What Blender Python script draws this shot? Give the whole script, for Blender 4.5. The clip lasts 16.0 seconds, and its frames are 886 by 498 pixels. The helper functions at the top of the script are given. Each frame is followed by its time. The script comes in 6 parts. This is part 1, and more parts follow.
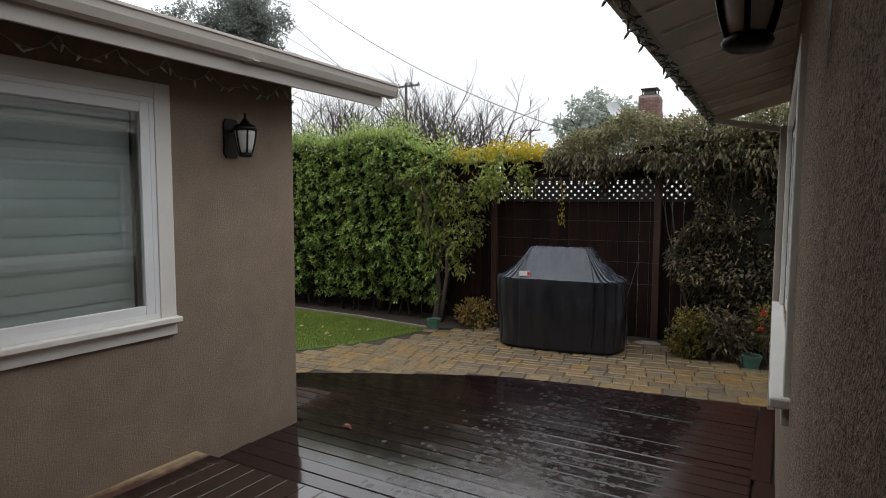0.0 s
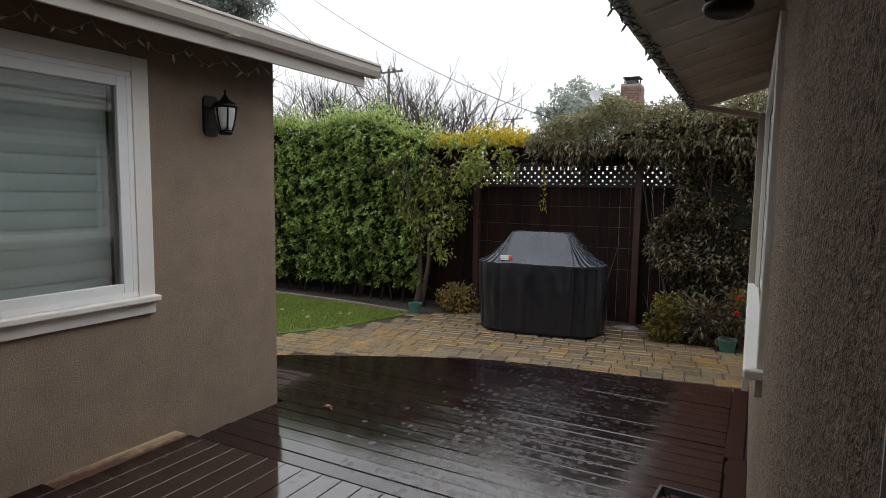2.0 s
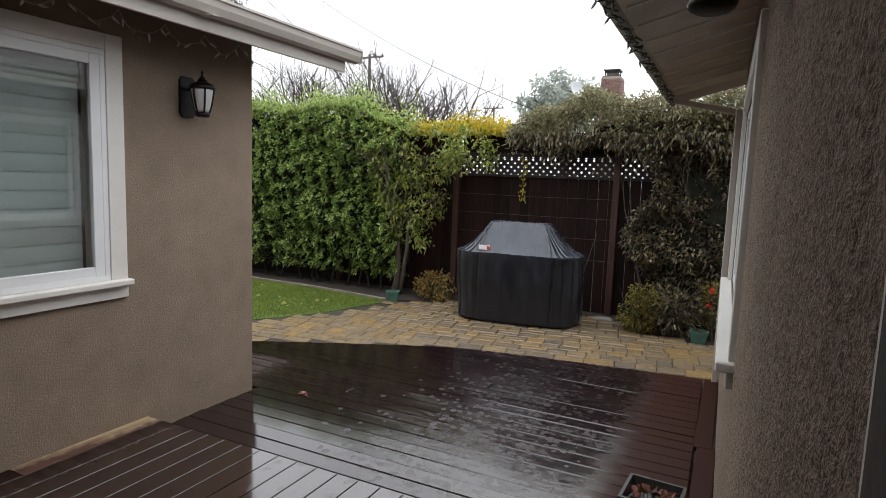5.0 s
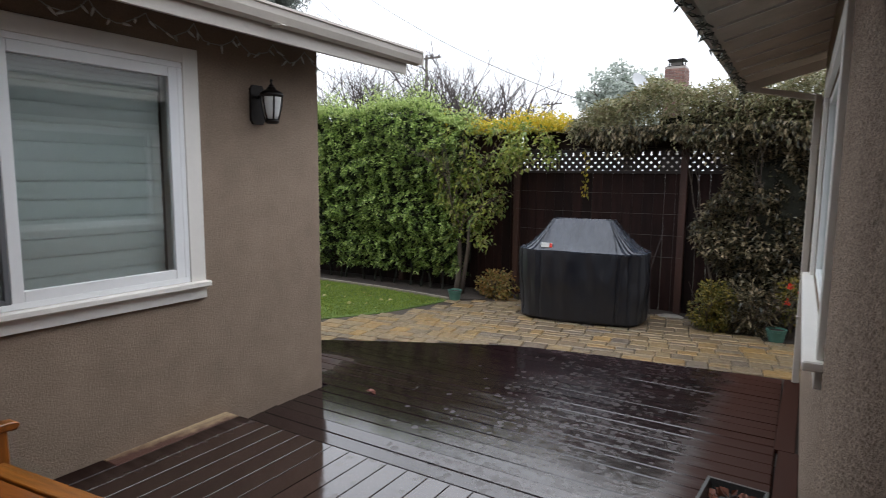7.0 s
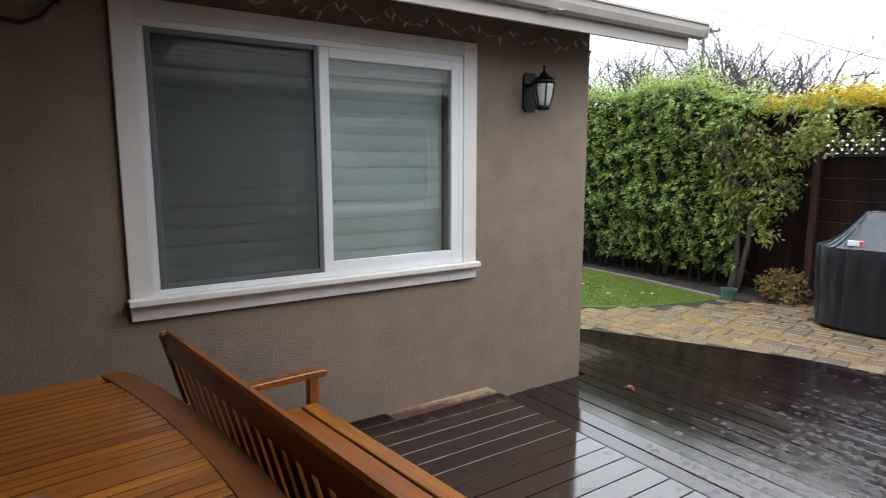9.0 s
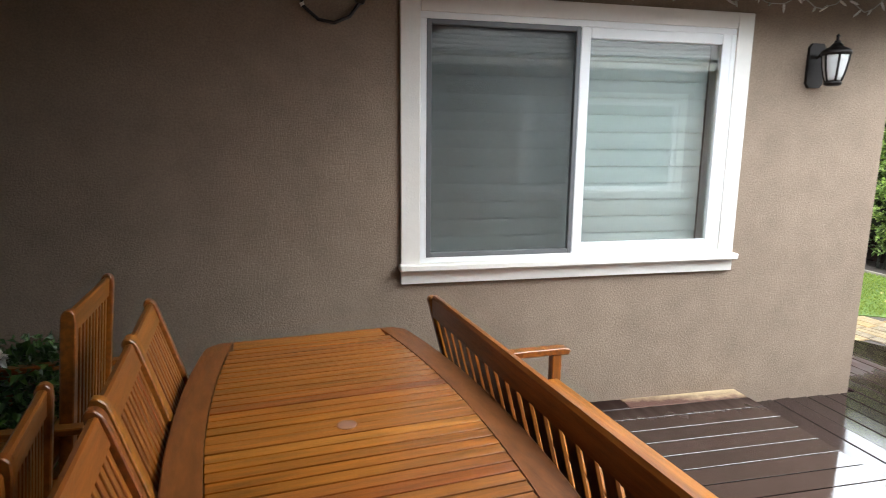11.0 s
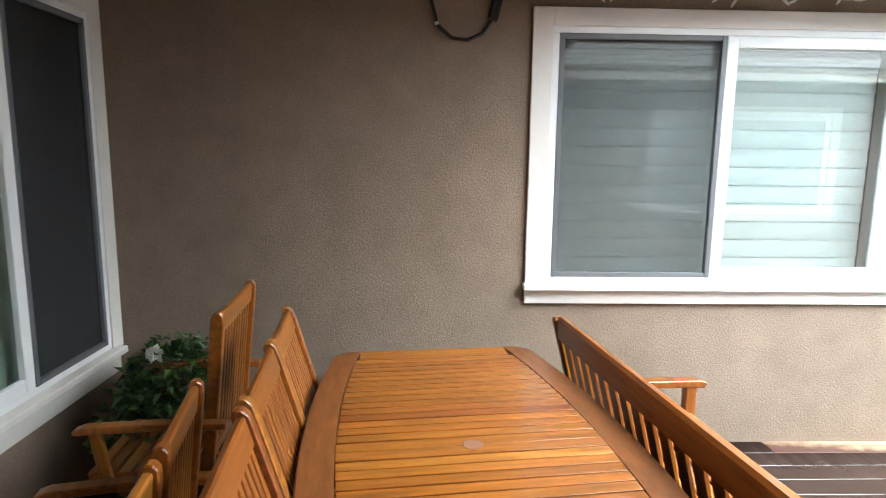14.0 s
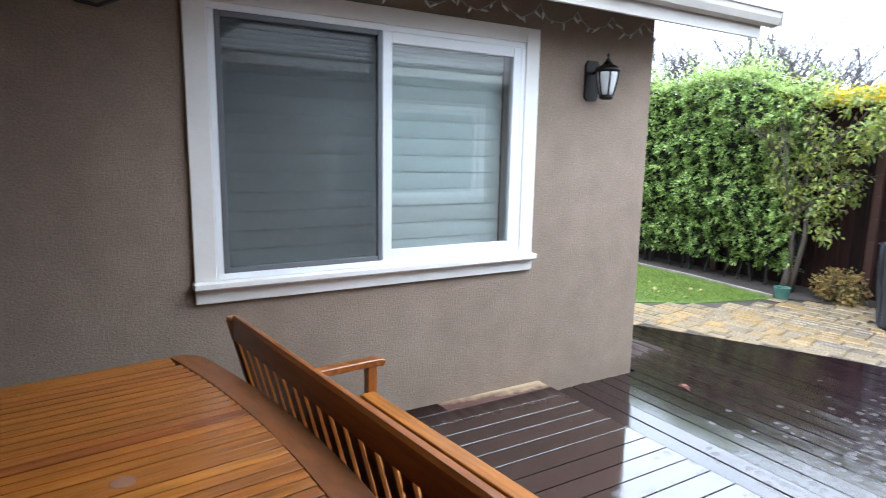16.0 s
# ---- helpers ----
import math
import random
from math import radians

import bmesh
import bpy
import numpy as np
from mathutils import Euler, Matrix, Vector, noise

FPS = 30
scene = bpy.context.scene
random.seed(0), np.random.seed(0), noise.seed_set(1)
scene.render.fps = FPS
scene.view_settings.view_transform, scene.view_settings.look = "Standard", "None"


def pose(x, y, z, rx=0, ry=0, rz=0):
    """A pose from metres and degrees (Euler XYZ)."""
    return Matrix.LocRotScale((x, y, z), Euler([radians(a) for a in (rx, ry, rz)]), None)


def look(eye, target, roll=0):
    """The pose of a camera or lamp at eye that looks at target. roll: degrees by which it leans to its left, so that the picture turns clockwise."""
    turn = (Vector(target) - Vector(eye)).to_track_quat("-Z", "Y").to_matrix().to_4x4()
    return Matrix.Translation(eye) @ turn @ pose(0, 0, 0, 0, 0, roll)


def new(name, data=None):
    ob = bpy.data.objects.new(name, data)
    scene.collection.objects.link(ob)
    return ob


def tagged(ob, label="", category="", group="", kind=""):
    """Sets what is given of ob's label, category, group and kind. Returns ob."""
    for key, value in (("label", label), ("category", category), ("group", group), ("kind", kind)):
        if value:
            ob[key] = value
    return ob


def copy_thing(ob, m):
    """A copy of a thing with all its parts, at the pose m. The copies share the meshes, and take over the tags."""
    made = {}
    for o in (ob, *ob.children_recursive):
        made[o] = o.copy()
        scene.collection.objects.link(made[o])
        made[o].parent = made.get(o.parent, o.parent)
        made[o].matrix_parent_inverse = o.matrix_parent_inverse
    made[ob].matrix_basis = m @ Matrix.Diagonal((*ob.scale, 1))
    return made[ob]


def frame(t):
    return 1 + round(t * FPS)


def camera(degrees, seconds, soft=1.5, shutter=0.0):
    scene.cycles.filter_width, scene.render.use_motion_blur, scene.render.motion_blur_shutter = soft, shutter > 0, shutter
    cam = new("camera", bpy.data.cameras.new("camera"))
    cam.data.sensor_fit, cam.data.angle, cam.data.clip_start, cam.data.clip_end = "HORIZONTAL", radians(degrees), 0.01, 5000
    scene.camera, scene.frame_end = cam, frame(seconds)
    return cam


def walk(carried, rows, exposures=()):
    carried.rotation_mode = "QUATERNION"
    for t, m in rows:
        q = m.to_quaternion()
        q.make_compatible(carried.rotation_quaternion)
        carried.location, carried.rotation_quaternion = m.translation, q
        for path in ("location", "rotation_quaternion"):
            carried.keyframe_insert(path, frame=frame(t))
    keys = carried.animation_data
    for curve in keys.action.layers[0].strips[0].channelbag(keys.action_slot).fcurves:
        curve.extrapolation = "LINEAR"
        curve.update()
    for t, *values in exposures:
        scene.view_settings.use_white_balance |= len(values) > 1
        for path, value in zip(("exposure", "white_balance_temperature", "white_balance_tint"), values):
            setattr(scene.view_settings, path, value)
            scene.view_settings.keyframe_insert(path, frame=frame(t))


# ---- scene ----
cam = camera(73.3, 16.0, soft=0.75, shutter=0.3)

PATH = [
    (0, (0.181, 0.117, 1.704), (-0.817, 1.843, 1.545), 0.2),
    (0.5, (0.183, 0.116, 1.696), (-0.831, 1.83, 1.519), 0.2),
    (1, (0.19, 0.12, 1.686), (-0.812, 1.84, 1.488), 0.5),
    (1.5, (0.18, 0.12, 1.669), (-0.793, 1.854, 1.45), 0.9),
    (2, (0.185, 0.109, 1.652), (-0.758, 1.862, 1.454), 0.8),
    (2.5, (0.179, 0.114, 1.647), (-0.746, 1.873, 1.421), 0.7),
    (3, (0.176, 0.112, 1.644), (-0.735, 1.877, 1.404), 1.2),
    (3.5, (0.172, 0.107, 1.643), (-0.711, 1.886, 1.404), 1.8),
    (4, (0.173, 0.095, 1.649), (-0.698, 1.88, 1.414), 2.2),
    (6.3, (0.181, 0.132, 1.658), (-0.721, 1.901, 1.415), 1.4),
    (6.5, (0.157, 0.09, 1.651), (-0.761, 1.849, 1.403), 1.3),
    (7, (0.15, 0.087, 1.653), (-0.897, 1.773, 1.41), 0.5),
    (7.5, (0.123, 0.088, 1.653), (-1.122, 1.634, 1.402), -0.3),
    (8, (0.092, 0.093, 1.647), (-1.304, 1.503, 1.399), -1.1),
    (8.5, (0.1, 0.086, 1.65), (-1.432, 1.345, 1.391), -0.5),
    (9, (0.076, 0.079, 1.641), (-1.571, 1.178, 1.354), 0.0),
    (9.5, (0.055, 0.053, 1.626), (-1.701, 0.969, 1.344), 0.3),
    (9.7, (0.066, 0.017, 1.628), (-1.726, 0.859, 1.34), -0.1),
    (11.8, (0.029, -0.116, 1.672), (-1.932, 0.077, 1.340), 1.0),
    (12, (0.018, -0.118, 1.660), (-1.954, 0.008, 1.352), 0.8),
    (12.5, (0.017, -0.148, 1.655), (-1.960, -0.154, 1.350), 0.4),
    (13, (0.016, -0.168, 1.645), (-1.962, -0.205, 1.351), 0.5),
    (13.5, (0.018, -0.170, 1.652), (-1.958, -0.193, 1.344), 0.4),
    (14, (0.006, -0.168, 1.652), (-1.969, -0.104, 1.343), 0.7),
    (14.5, (-0.005, -0.142, 1.653), (-1.961, 0.124, 1.330), 0.9),
    (15, (-0.025, -0.105, 1.658), (-1.945, 0.342, 1.325), 0.8),
    (15.5, (-0.052, -0.060, 1.650), (-1.880, 0.688, 1.320), 1.15),
    (16, (-0.058, -0.030, 1.645), (-1.752, 0.975, 1.318), 1.05),
]
EXPOSURES = [(0, 0.1, 6500, 10), (1.5, 0.15, 6500, 10), (3.5, 0.5, 6500, 10), (7, 0.64, 6220, 11), (8, 0.64, 6120, 11), (9, 1.10, 6150, 10), (9.7, 1.66, 6250, 10),
             (12, 2.85, 6150, 4), (13, 3.30, 6120, 4), (14, 3.34, 6020, 4), (15, 2.68, 5720, 6), (16, 2.12, 5450, 7)]
walk(cam, [(t, look(e, g, r)) for t, e, g, r in PATH], EXPOSURES)


# ---- light ----
world = bpy.data.worlds.new("overcast_sky")
scene.world = world
world.use_nodes = True
wn, wl = world.node_tree.nodes, world.node_tree.links
sky = wn.new("ShaderNodeTexSky")
sky.sky_type, sky.sun_disc = "NISHITA", False
sky.sun_elevation, sky.sun_rotation = radians(52), radians(12)
sky.dust_density, sky.air_density = 6.0, 1.0
cloud = wn.new("ShaderNodeTexNoise")
cloud.inputs["Scale"].default_value = 1.2
ramp = wn.new("ShaderNodeValToRGB")
ramp.color_ramp.elements[0].color = (7.6, 7.9, 8.3, 1)
ramp.color_ramp.elements[1].color = (9.0, 9.1, 9.3, 1)
wl.new(cloud.outputs["Fac"], ramp.inputs["Fac"])
mixw = wn.new("ShaderNodeMix")
mixw.data_type = "RGBA"
mixw.inputs["Factor"].default_value = 0.93
wl.new(sky.outputs["Color"], mixw.inputs["A"])
wl.new(ramp.outputs["Color"], mixw.inputs["B"])
# an overcast sky is about three times as bright overhead as at the horizon
wc, ws, wm, wk = (wn.new(k) for k in ("ShaderNodeTexCoord", "ShaderNodeSeparateXYZ", "ShaderNodeMapRange", "ShaderNodeVectorMath"))
wl.new(wc.outputs["Generated"], ws.inputs[0])
wl.new(ws.outputs["Z"], wm.inputs["Value"])
wm.inputs["To Min"].default_value, wm.inputs["To Max"].default_value = 0.75, 2.1
wk.operation = "SCALE"
wl.new(mixw.outputs["Result"], wk.inputs[0])
wl.new(wm.outputs["Result"], wk.inputs["Scale"])
wl.new(wk.outputs[0], wn["Background"].inputs["Color"])
wn["Background"].inputs["Strength"].default_value = 0.12
sun = new("sun", bpy.data.lights.new("sun", "SUN"))
sun.data.energy, sun.data.angle, sun.data.color = 0.7, radians(50), (1.0, 0.97, 0.93)
sun.matrix_world = look((3, 14, 18), (0, 0, 0))


# ---- materials ----
def mat(name, col, rough=0.6, var=0.25, scale=6.0, bump=0.0, bscale=60.0, metal=0.0, spec=0.5, stretch=(1, 1, 1), fine=40.0,
        rrange=0.0, coat=0.0, per=None, island=None, objrand=0.0, coords="Object", detail=6.0, fine_amt=0.35):
    """A surface with stains, grain, relief and uneven gloss. per/island: colours picked at random for each object or loose piece."""
    m = bpy.data.materials.new(name)
    m.use_nodes = True
    n, l = m.node_tree.nodes, m.node_tree.links
    b = n["Principled BSDF"]
    tc = n.new("ShaderNodeTexCoord")
    mp = n.new("ShaderNodeMapping")
    mp.inputs["Scale"].default_value = stretch
    l.new(tc.outputs[coords], mp.inputs["Vector"])
    src = mp.outputs["Vector"]
    if objrand or per:
        oi = n.new("ShaderNodeObjectInfo")
        sh = n.new("ShaderNodeVectorMath")
        sh.operation = "MULTIPLY_ADD"
        sh.inputs[1].default_value = (37, 53, 29)
        l.new(oi.outputs["Random"], sh.inputs[0])
        l.new(src, sh.inputs[2])
        src = sh.outputs[0]

    def noi(s, d=detail):
        t = n.new("ShaderNodeTexNoise")
        t.inputs["Scale"].default_value, t.inputs["Detail"].default_value = s, d
        l.new(src, t.inputs["Vector"])
        return t.outputs["Fac"]

    big, small = noi(scale), noi(fine)
    add = n.new("ShaderNodeMath")
    add.operation = "MULTIPLY_ADD"
    add.inputs[1].default_value = fine_amt
    l.new(small, add.inputs[0])
    l.new(big, add.inputs[2])
    mr = n.new("ShaderNodeMapRange")
    mr.inputs["From Min"].default_value, mr.inputs["From Max"].default_value = 0.35 + 0.15 * fine_amt, 0.65 + 0.85 * fine_amt
    mr.inputs["To Min"].default_value, mr.inputs["To Max"].default_value = 1 - var, 1 + var
    l.new(add.outputs[0], mr.inputs["Value"])
    mul = n.new("ShaderNodeMix")
    mul.data_type, mul.blend_type = "RGBA", "MULTIPLY"
    mul.inputs["Factor"].default_value = 1.0
    if per or island:
        cr = n.new("ShaderNodeValToRGB")
        cr.color_ramp.interpolation = "LINEAR"
        cols = per or island
        while len(cr.color_ramp.elements) < len(cols):
            cr.color_ramp.elements.new(0.5)
        for k, c in enumerate(cols):
            cr.color_ramp.elements[k].position = k / (len(cols) - 1)
            cr.color_ramp.elements[k].color = (*c, 1)
        if per:
            l.new(oi.outputs["Random"], cr.inputs["Fac"])
        else:
            geo = n.new("ShaderNodeNewGeometry")
            l.new(geo.outputs["Random Per Island"], cr.inputs["Fac"])
        l.new(cr.outputs["Color"], mul.inputs["A"])
    else:
        mul.inputs["A"].default_value = (*col, 1)
    l.new(mr.outputs["Result"], mul.inputs["B"])
    out = mul.outputs["Result"]
    if objrand:
        mo = n.new("ShaderNodeMapRange")
        mo.inputs["To Min"].default_value, mo.inputs["To Max"].default_value = 1 - objrand, 1 + objrand
        l.new(oi.outputs["Random"], mo.inputs["Value"])
        m2 = n.new("ShaderNodeMix")
        m2.data_type, m2.blend_type = "RGBA", "MULTIPLY"
        m2.inputs["Factor"].default_value = 1.0
        l.new(out, m2.inputs["A"])
        l.new(mo.outputs["Result"], m2.inputs["B"])
        out = m2.outputs["Result"]
    l.new(out, b.inputs["Base Color"])
    b.inputs["Roughness"].default_value = rough
    if rrange:
        rr = n.new("ShaderNodeMapRange")
        rr.inputs["From Min"].default_value, rr.inputs["From Max"].default_value = 0.35, 0.68
        rr.inputs["To Min"].default_value, rr.inputs["To Max"].default_value = max(0.03, rough - rrange), rough + rrange
        l.new(noi(scale * 2.3, 4), rr.inputs["Value"])
        l.new(rr.outputs["Result"], b.inputs["Roughness"])
    b.inputs["Metallic"].default_value, b.inputs["Specular IOR Level"].default_value = metal, spec
    b.inputs["Coat Weight"].default_value, b.inputs["Coat Roughness"].default_value = coat, 0.08
    if bump:
        bp = n.new("ShaderNodeBump")
        bp.inputs["Strength"].default_value, bp.inputs["Distance"].default_value = bump, 0.01
        l.new(noi(bscale, 3), bp.inputs["Height"])
        l.new(bp.outputs["Normal"], b.inputs["Normal"])
    return m


def stucco(name, col, lump, grit, relief, grain):
    """Sand-finish render: broad weathering, soft blotches, gritty grain and trowelled lumps."""
    m = mat(name, col, 0.92, 0.22, 0.9, fine=5.5, fine_amt=0.8, spec=0.2)
    n, l = m.node_tree.nodes, m.node_tree.links
    b = n["Principled BSDF"]
    tc = n.new("ShaderNodeTexCoord")

    def noi(scale, detail, rough=0.6):
        t = n.new("ShaderNodeTexNoise")
        t.inputs["Scale"].default_value, t.inputs["Detail"].default_value, t.inputs["Roughness"].default_value = scale, detail, rough
        l.new(tc.outputs["Object"], t.inputs["Vector"])
        return t.outputs["Fac"]

    a, c = noi(lump, 2), noi(grit, 2, 0.7)
    h = n.new("ShaderNodeMath")
    h.operation = "MULTIPLY_ADD"
    h.inputs[1].default_value = 0.55
    l.new(c, h.inputs[0])
    l.new(a, h.inputs[2])
    bp = n.new("ShaderNodeBump")
    bp.inputs["Strength"].default_value, bp.inputs["Distance"].default_value = relief, 0.012
    l.new(h.outputs[0], bp.inputs["Height"])
    l.new(bp.outputs["Normal"], b.inputs["Normal"])
    mr = n.new("ShaderNodeMapRange")
    mr.inputs["From Min"].default_value, mr.inputs["From Max"].default_value = 0.55, 1.0
    mr.inputs["To Min"].default_value, mr.inputs["To Max"].default_value = 1 - grain, 1 + grain
    l.new(h.outputs[0], mr.inputs["Value"])
    mx = n.new("ShaderNodeMix")
    mx.data_type, mx.blend_type = "RGBA", "MULTIPLY"
    mx.inputs["Factor"].default_value = 1.0
    l.new(b.inputs["Base Color"].links[0].from_socket, mx.inputs["A"])
    l.new(mr.outputs["Result"], mx.inputs["B"])
    l.new(mx.outputs["Result"], b.inputs["Base Color"])
    return m


STUCCO = stucco("stucco", (0.265, 0.202, 0.152), 95, 210, 0.35, 0.12)
STUCCO_C = stucco("coarse_stucco", (0.285, 0.218, 0.168), 110, 260, 0.8, 0.45)
WHITE = mat("white_trim_paint", (0.76, 0.73, 0.68), 0.45, 0.05, 2.5, 0.08, 90)
VINYL = mat("white_vinyl", (0.82, 0.83, 0.83), 0.35, 0.03, 3)
BEIGE = mat("fascia_paint", (0.50, 0.46, 0.41), 0.5, 0.10, 2.0, 0.06, 60)
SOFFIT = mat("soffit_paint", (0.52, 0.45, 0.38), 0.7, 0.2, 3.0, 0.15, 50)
# Much darker copy of the soffit paint, with the eaves' shade in its colour
SOFFIT_SHADE = mat("shaded_soffit_paint", (0.05, 0.04, 0.033), 0.75, 0.2, 3.0, 0.15, 50)
SHINGLE = mat("asphalt_shingle", (0.13, 0.12, 0.115), 0.85, 0.3, 8, 0.5, 120)
DECK = mat("wet_deck_board", (0.0115, 0.0056, 0.0062), 0.12, 0.4, 2.2, stretch=(0.5, 5, 1), fine=40, objrand=0.3, spec=0.6)
DECK2 = mat("damp_deck_board", (0.024, 0.0125, 0.0105), 0.085, 0.35, 1.6, stretch=(3, 0.35, 1), fine=26, objrand=0.2, spec=0.6)
DECK_DRY = mat("dry_worn_deck_board", (0.34, 0.25, 0.15), 0.7, 0.5, 3.0, 0.3, 40, stretch=(0.6, 5, 1), fine=60)
TEAK = mat("oiled_teak", (0.22, 0.07, 0.009), 0.33, 0.50, 3.0, 0.12, 60, stretch=(1.2, 14, 14), fine=16, objrand=0.14, coat=0.15,
           per=[(0.200, 0.060, 0.008), (0.255, 0.088, 0.010), (0.180, 0.046, 0.008), (0.235, 0.074, 0.008), (0.285, 0.108, 0.014), (0.190, 0.056, 0.010), (0.225, 0.080, 0.009)])
TEAK_D = mat("worn_teak_rim", (0.165, 0.056, 0.013), 0.40, 0.35, 4.0, 0.12, 60, stretch=(2, 9, 9), fine=16, objrand=0.15)
IRON = mat("dark_bronze_metal", (0.014, 0.011, 0.010), 0.45, 0.3, 20, 0.1, 90, metal=0.6)
FROST = mat("frosted_lamp_glass", (0.56, 0.56, 0.55), 0.35, 0.04, 8)
BLACK_PL = mat("black_plastic", (0.012, 0.012, 0.013), 0.4, 0.2, 20)
BULB = mat("clear_bulb_plastic", (0.74, 0.74, 0.70), 0.25, 0.05, 30)
BULB_D = mat("dull_green_bulb_plastic", (0.10, 0.11, 0.085), 0.3, 0.2, 30)
WIRE_W = mat("pale_cord", (0.42, 0.42, 0.38), 0.5, 0.1, 30)
WIRE_D = mat("dark_green_cord", (0.02, 0.025, 0.02), 0.5, 0.1, 30)
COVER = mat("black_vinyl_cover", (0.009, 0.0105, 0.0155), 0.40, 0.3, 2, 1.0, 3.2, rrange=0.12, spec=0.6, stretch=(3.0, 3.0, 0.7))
# Same vinyl for the cover's top, base colour greyed to carry the sky's sheen
COVER_T = mat("sky_greyed_cover", (0.032, 0.038, 0.052), 0.26, 0.25, 3, 1.0, 5, rrange=0.14, spec=0.6, stretch=(2.2, 1.0, 0.8))
FENCE = mat("dark_wet_fence_wood", (0.014, 0.0052, 0.0040), 0.72, 0.5, 5, 0.3, 30, stretch=(3, 3, 0.5), objrand=0.45, spec=0.2)
POSTWOOD = mat("red_brown_post_wood", (0.045, 0.017, 0.010), 0.6, 0.4, 5, 0.3, 30, stretch=(3, 3, 0.5))
LATTICE = mat("dark_lattice_wood", (0.022, 0.014, 0.012), 0.6, 0.3, 8)
GALV = mat("galvanised_wire", (0.11, 0.10, 0.09), 0.5, 0.1, 30, metal=0.5)
SOIL = mat("wet_soil", (0.035, 0.026, 0.020), 0.75, 0.4, 3, 0.8, 30, fine=60)
GROUND = mat("earth_and_scrub", (0.055, 0.055, 0.035), 0.9, 0.4, 0.5, 0.6, 10)
LAWN = mat("lawn_turf", (0.07, 0.12, 0.014), 0.7, 0.35, 3, 0.6, 60)
GRASS = mat("grass_blade", (0.1, 0.2, 0.03), 0.5, 0.2, 2, island=[(0.085, 0.145, 0.014), (0.18, 0.25, 0.034), (0.30, 0.34, 0.06)])
EDGING = mat("lawn_edging", (0.22, 0.19, 0.15), 0.7, 0.3, 6, 0.3, 40)
PAVER = mat("tumbled_paver", (0.3, 0.24, 0.15), 0.42, 0.28, 9, 0.45, 45, fine=70, rrange=0.12, coat=0.12,
            per=[(0.130, 0.100, 0.068), (0.190, 0.140, 0.078), (0.245, 0.150, 0.050), (0.150, 0.115, 0.078), (0.220, 0.158, 0.078), (0.115, 0.090, 0.068), (0.215, 0.142, 0.056)])
PAVER_S = mat("tumbled_paver_joined", (0.3, 0.24, 0.15), 0.42, 0.28, 9, 0.45, 45, fine=70, rrange=0.12, coat=0.12,
              island=[(0.130, 0.100, 0.068), (0.190, 0.140, 0.078), (0.245, 0.150, 0.050), (0.150, 0.115, 0.078), (0.220, 0.158, 0.078), (0.115, 0.090, 0.068)])
TEAL = mat("teal_glazed_clay", (0.06, 0.155, 0.125), 0.4, 0.2, 8, 0.1, 40)
BLIND = mat("pale_blind_slat", (0.415, 0.428, 0.410), 0.5, 0.05, 4)
BLIND_G = mat("sage_blind_slat", (0.42, 0.49, 0.395), 0.55, 0.08, 4)
SCREEN_F = mat("grey_screen_frame", (0.13, 0.135, 0.143), 0.45, 0.08, 6)
ROOM = mat("dim_room_plaster", (0.20, 0.20, 0.20), 0.9, 0.1, 2)
# Chimney brick reds are dulled towards grey to include distance haze
BRICK = mat("hazed_red_brick", (0.3, 0.1, 0.07), 0.8, 0.3, 9, 0.4, 60, per=[(0.20, 0.105, 0.085), (0.24, 0.14, 0.115), (0.16, 0.09, 0.078), (0.21, 0.125, 0.105)])
MORTAR = mat("mortar", (0.32, 0.29, 0.26), 0.9, 0.2, 12, 0.3, 80)
POLE = mat("weathered_pole_wood", (0.13, 0.115, 0.10), 0.85, 0.3, 3, 0.3, 40)
BARK = mat("bark", (0.085, 0.065, 0.05), 0.85, 0.4, 8, 0.6, 50, stretch=(2, 2, 0.6))
TWIG = mat("bare_twig", (0.07, 0.058, 0.055), 0.85, 0.3, 6)
DISH = mat("grey_dish", (0.45, 0.46, 0.47), 0.5, 0.05, 6)
LEAF_YEL = mat("pale_fallen_leaf", (0.42, 0.36, 0.16), 0.5, 0.3, 30)
LEAF_RED = mat("fallen_leaf", (0.20, 0.075, 0.045), 0.5, 0.3, 30)


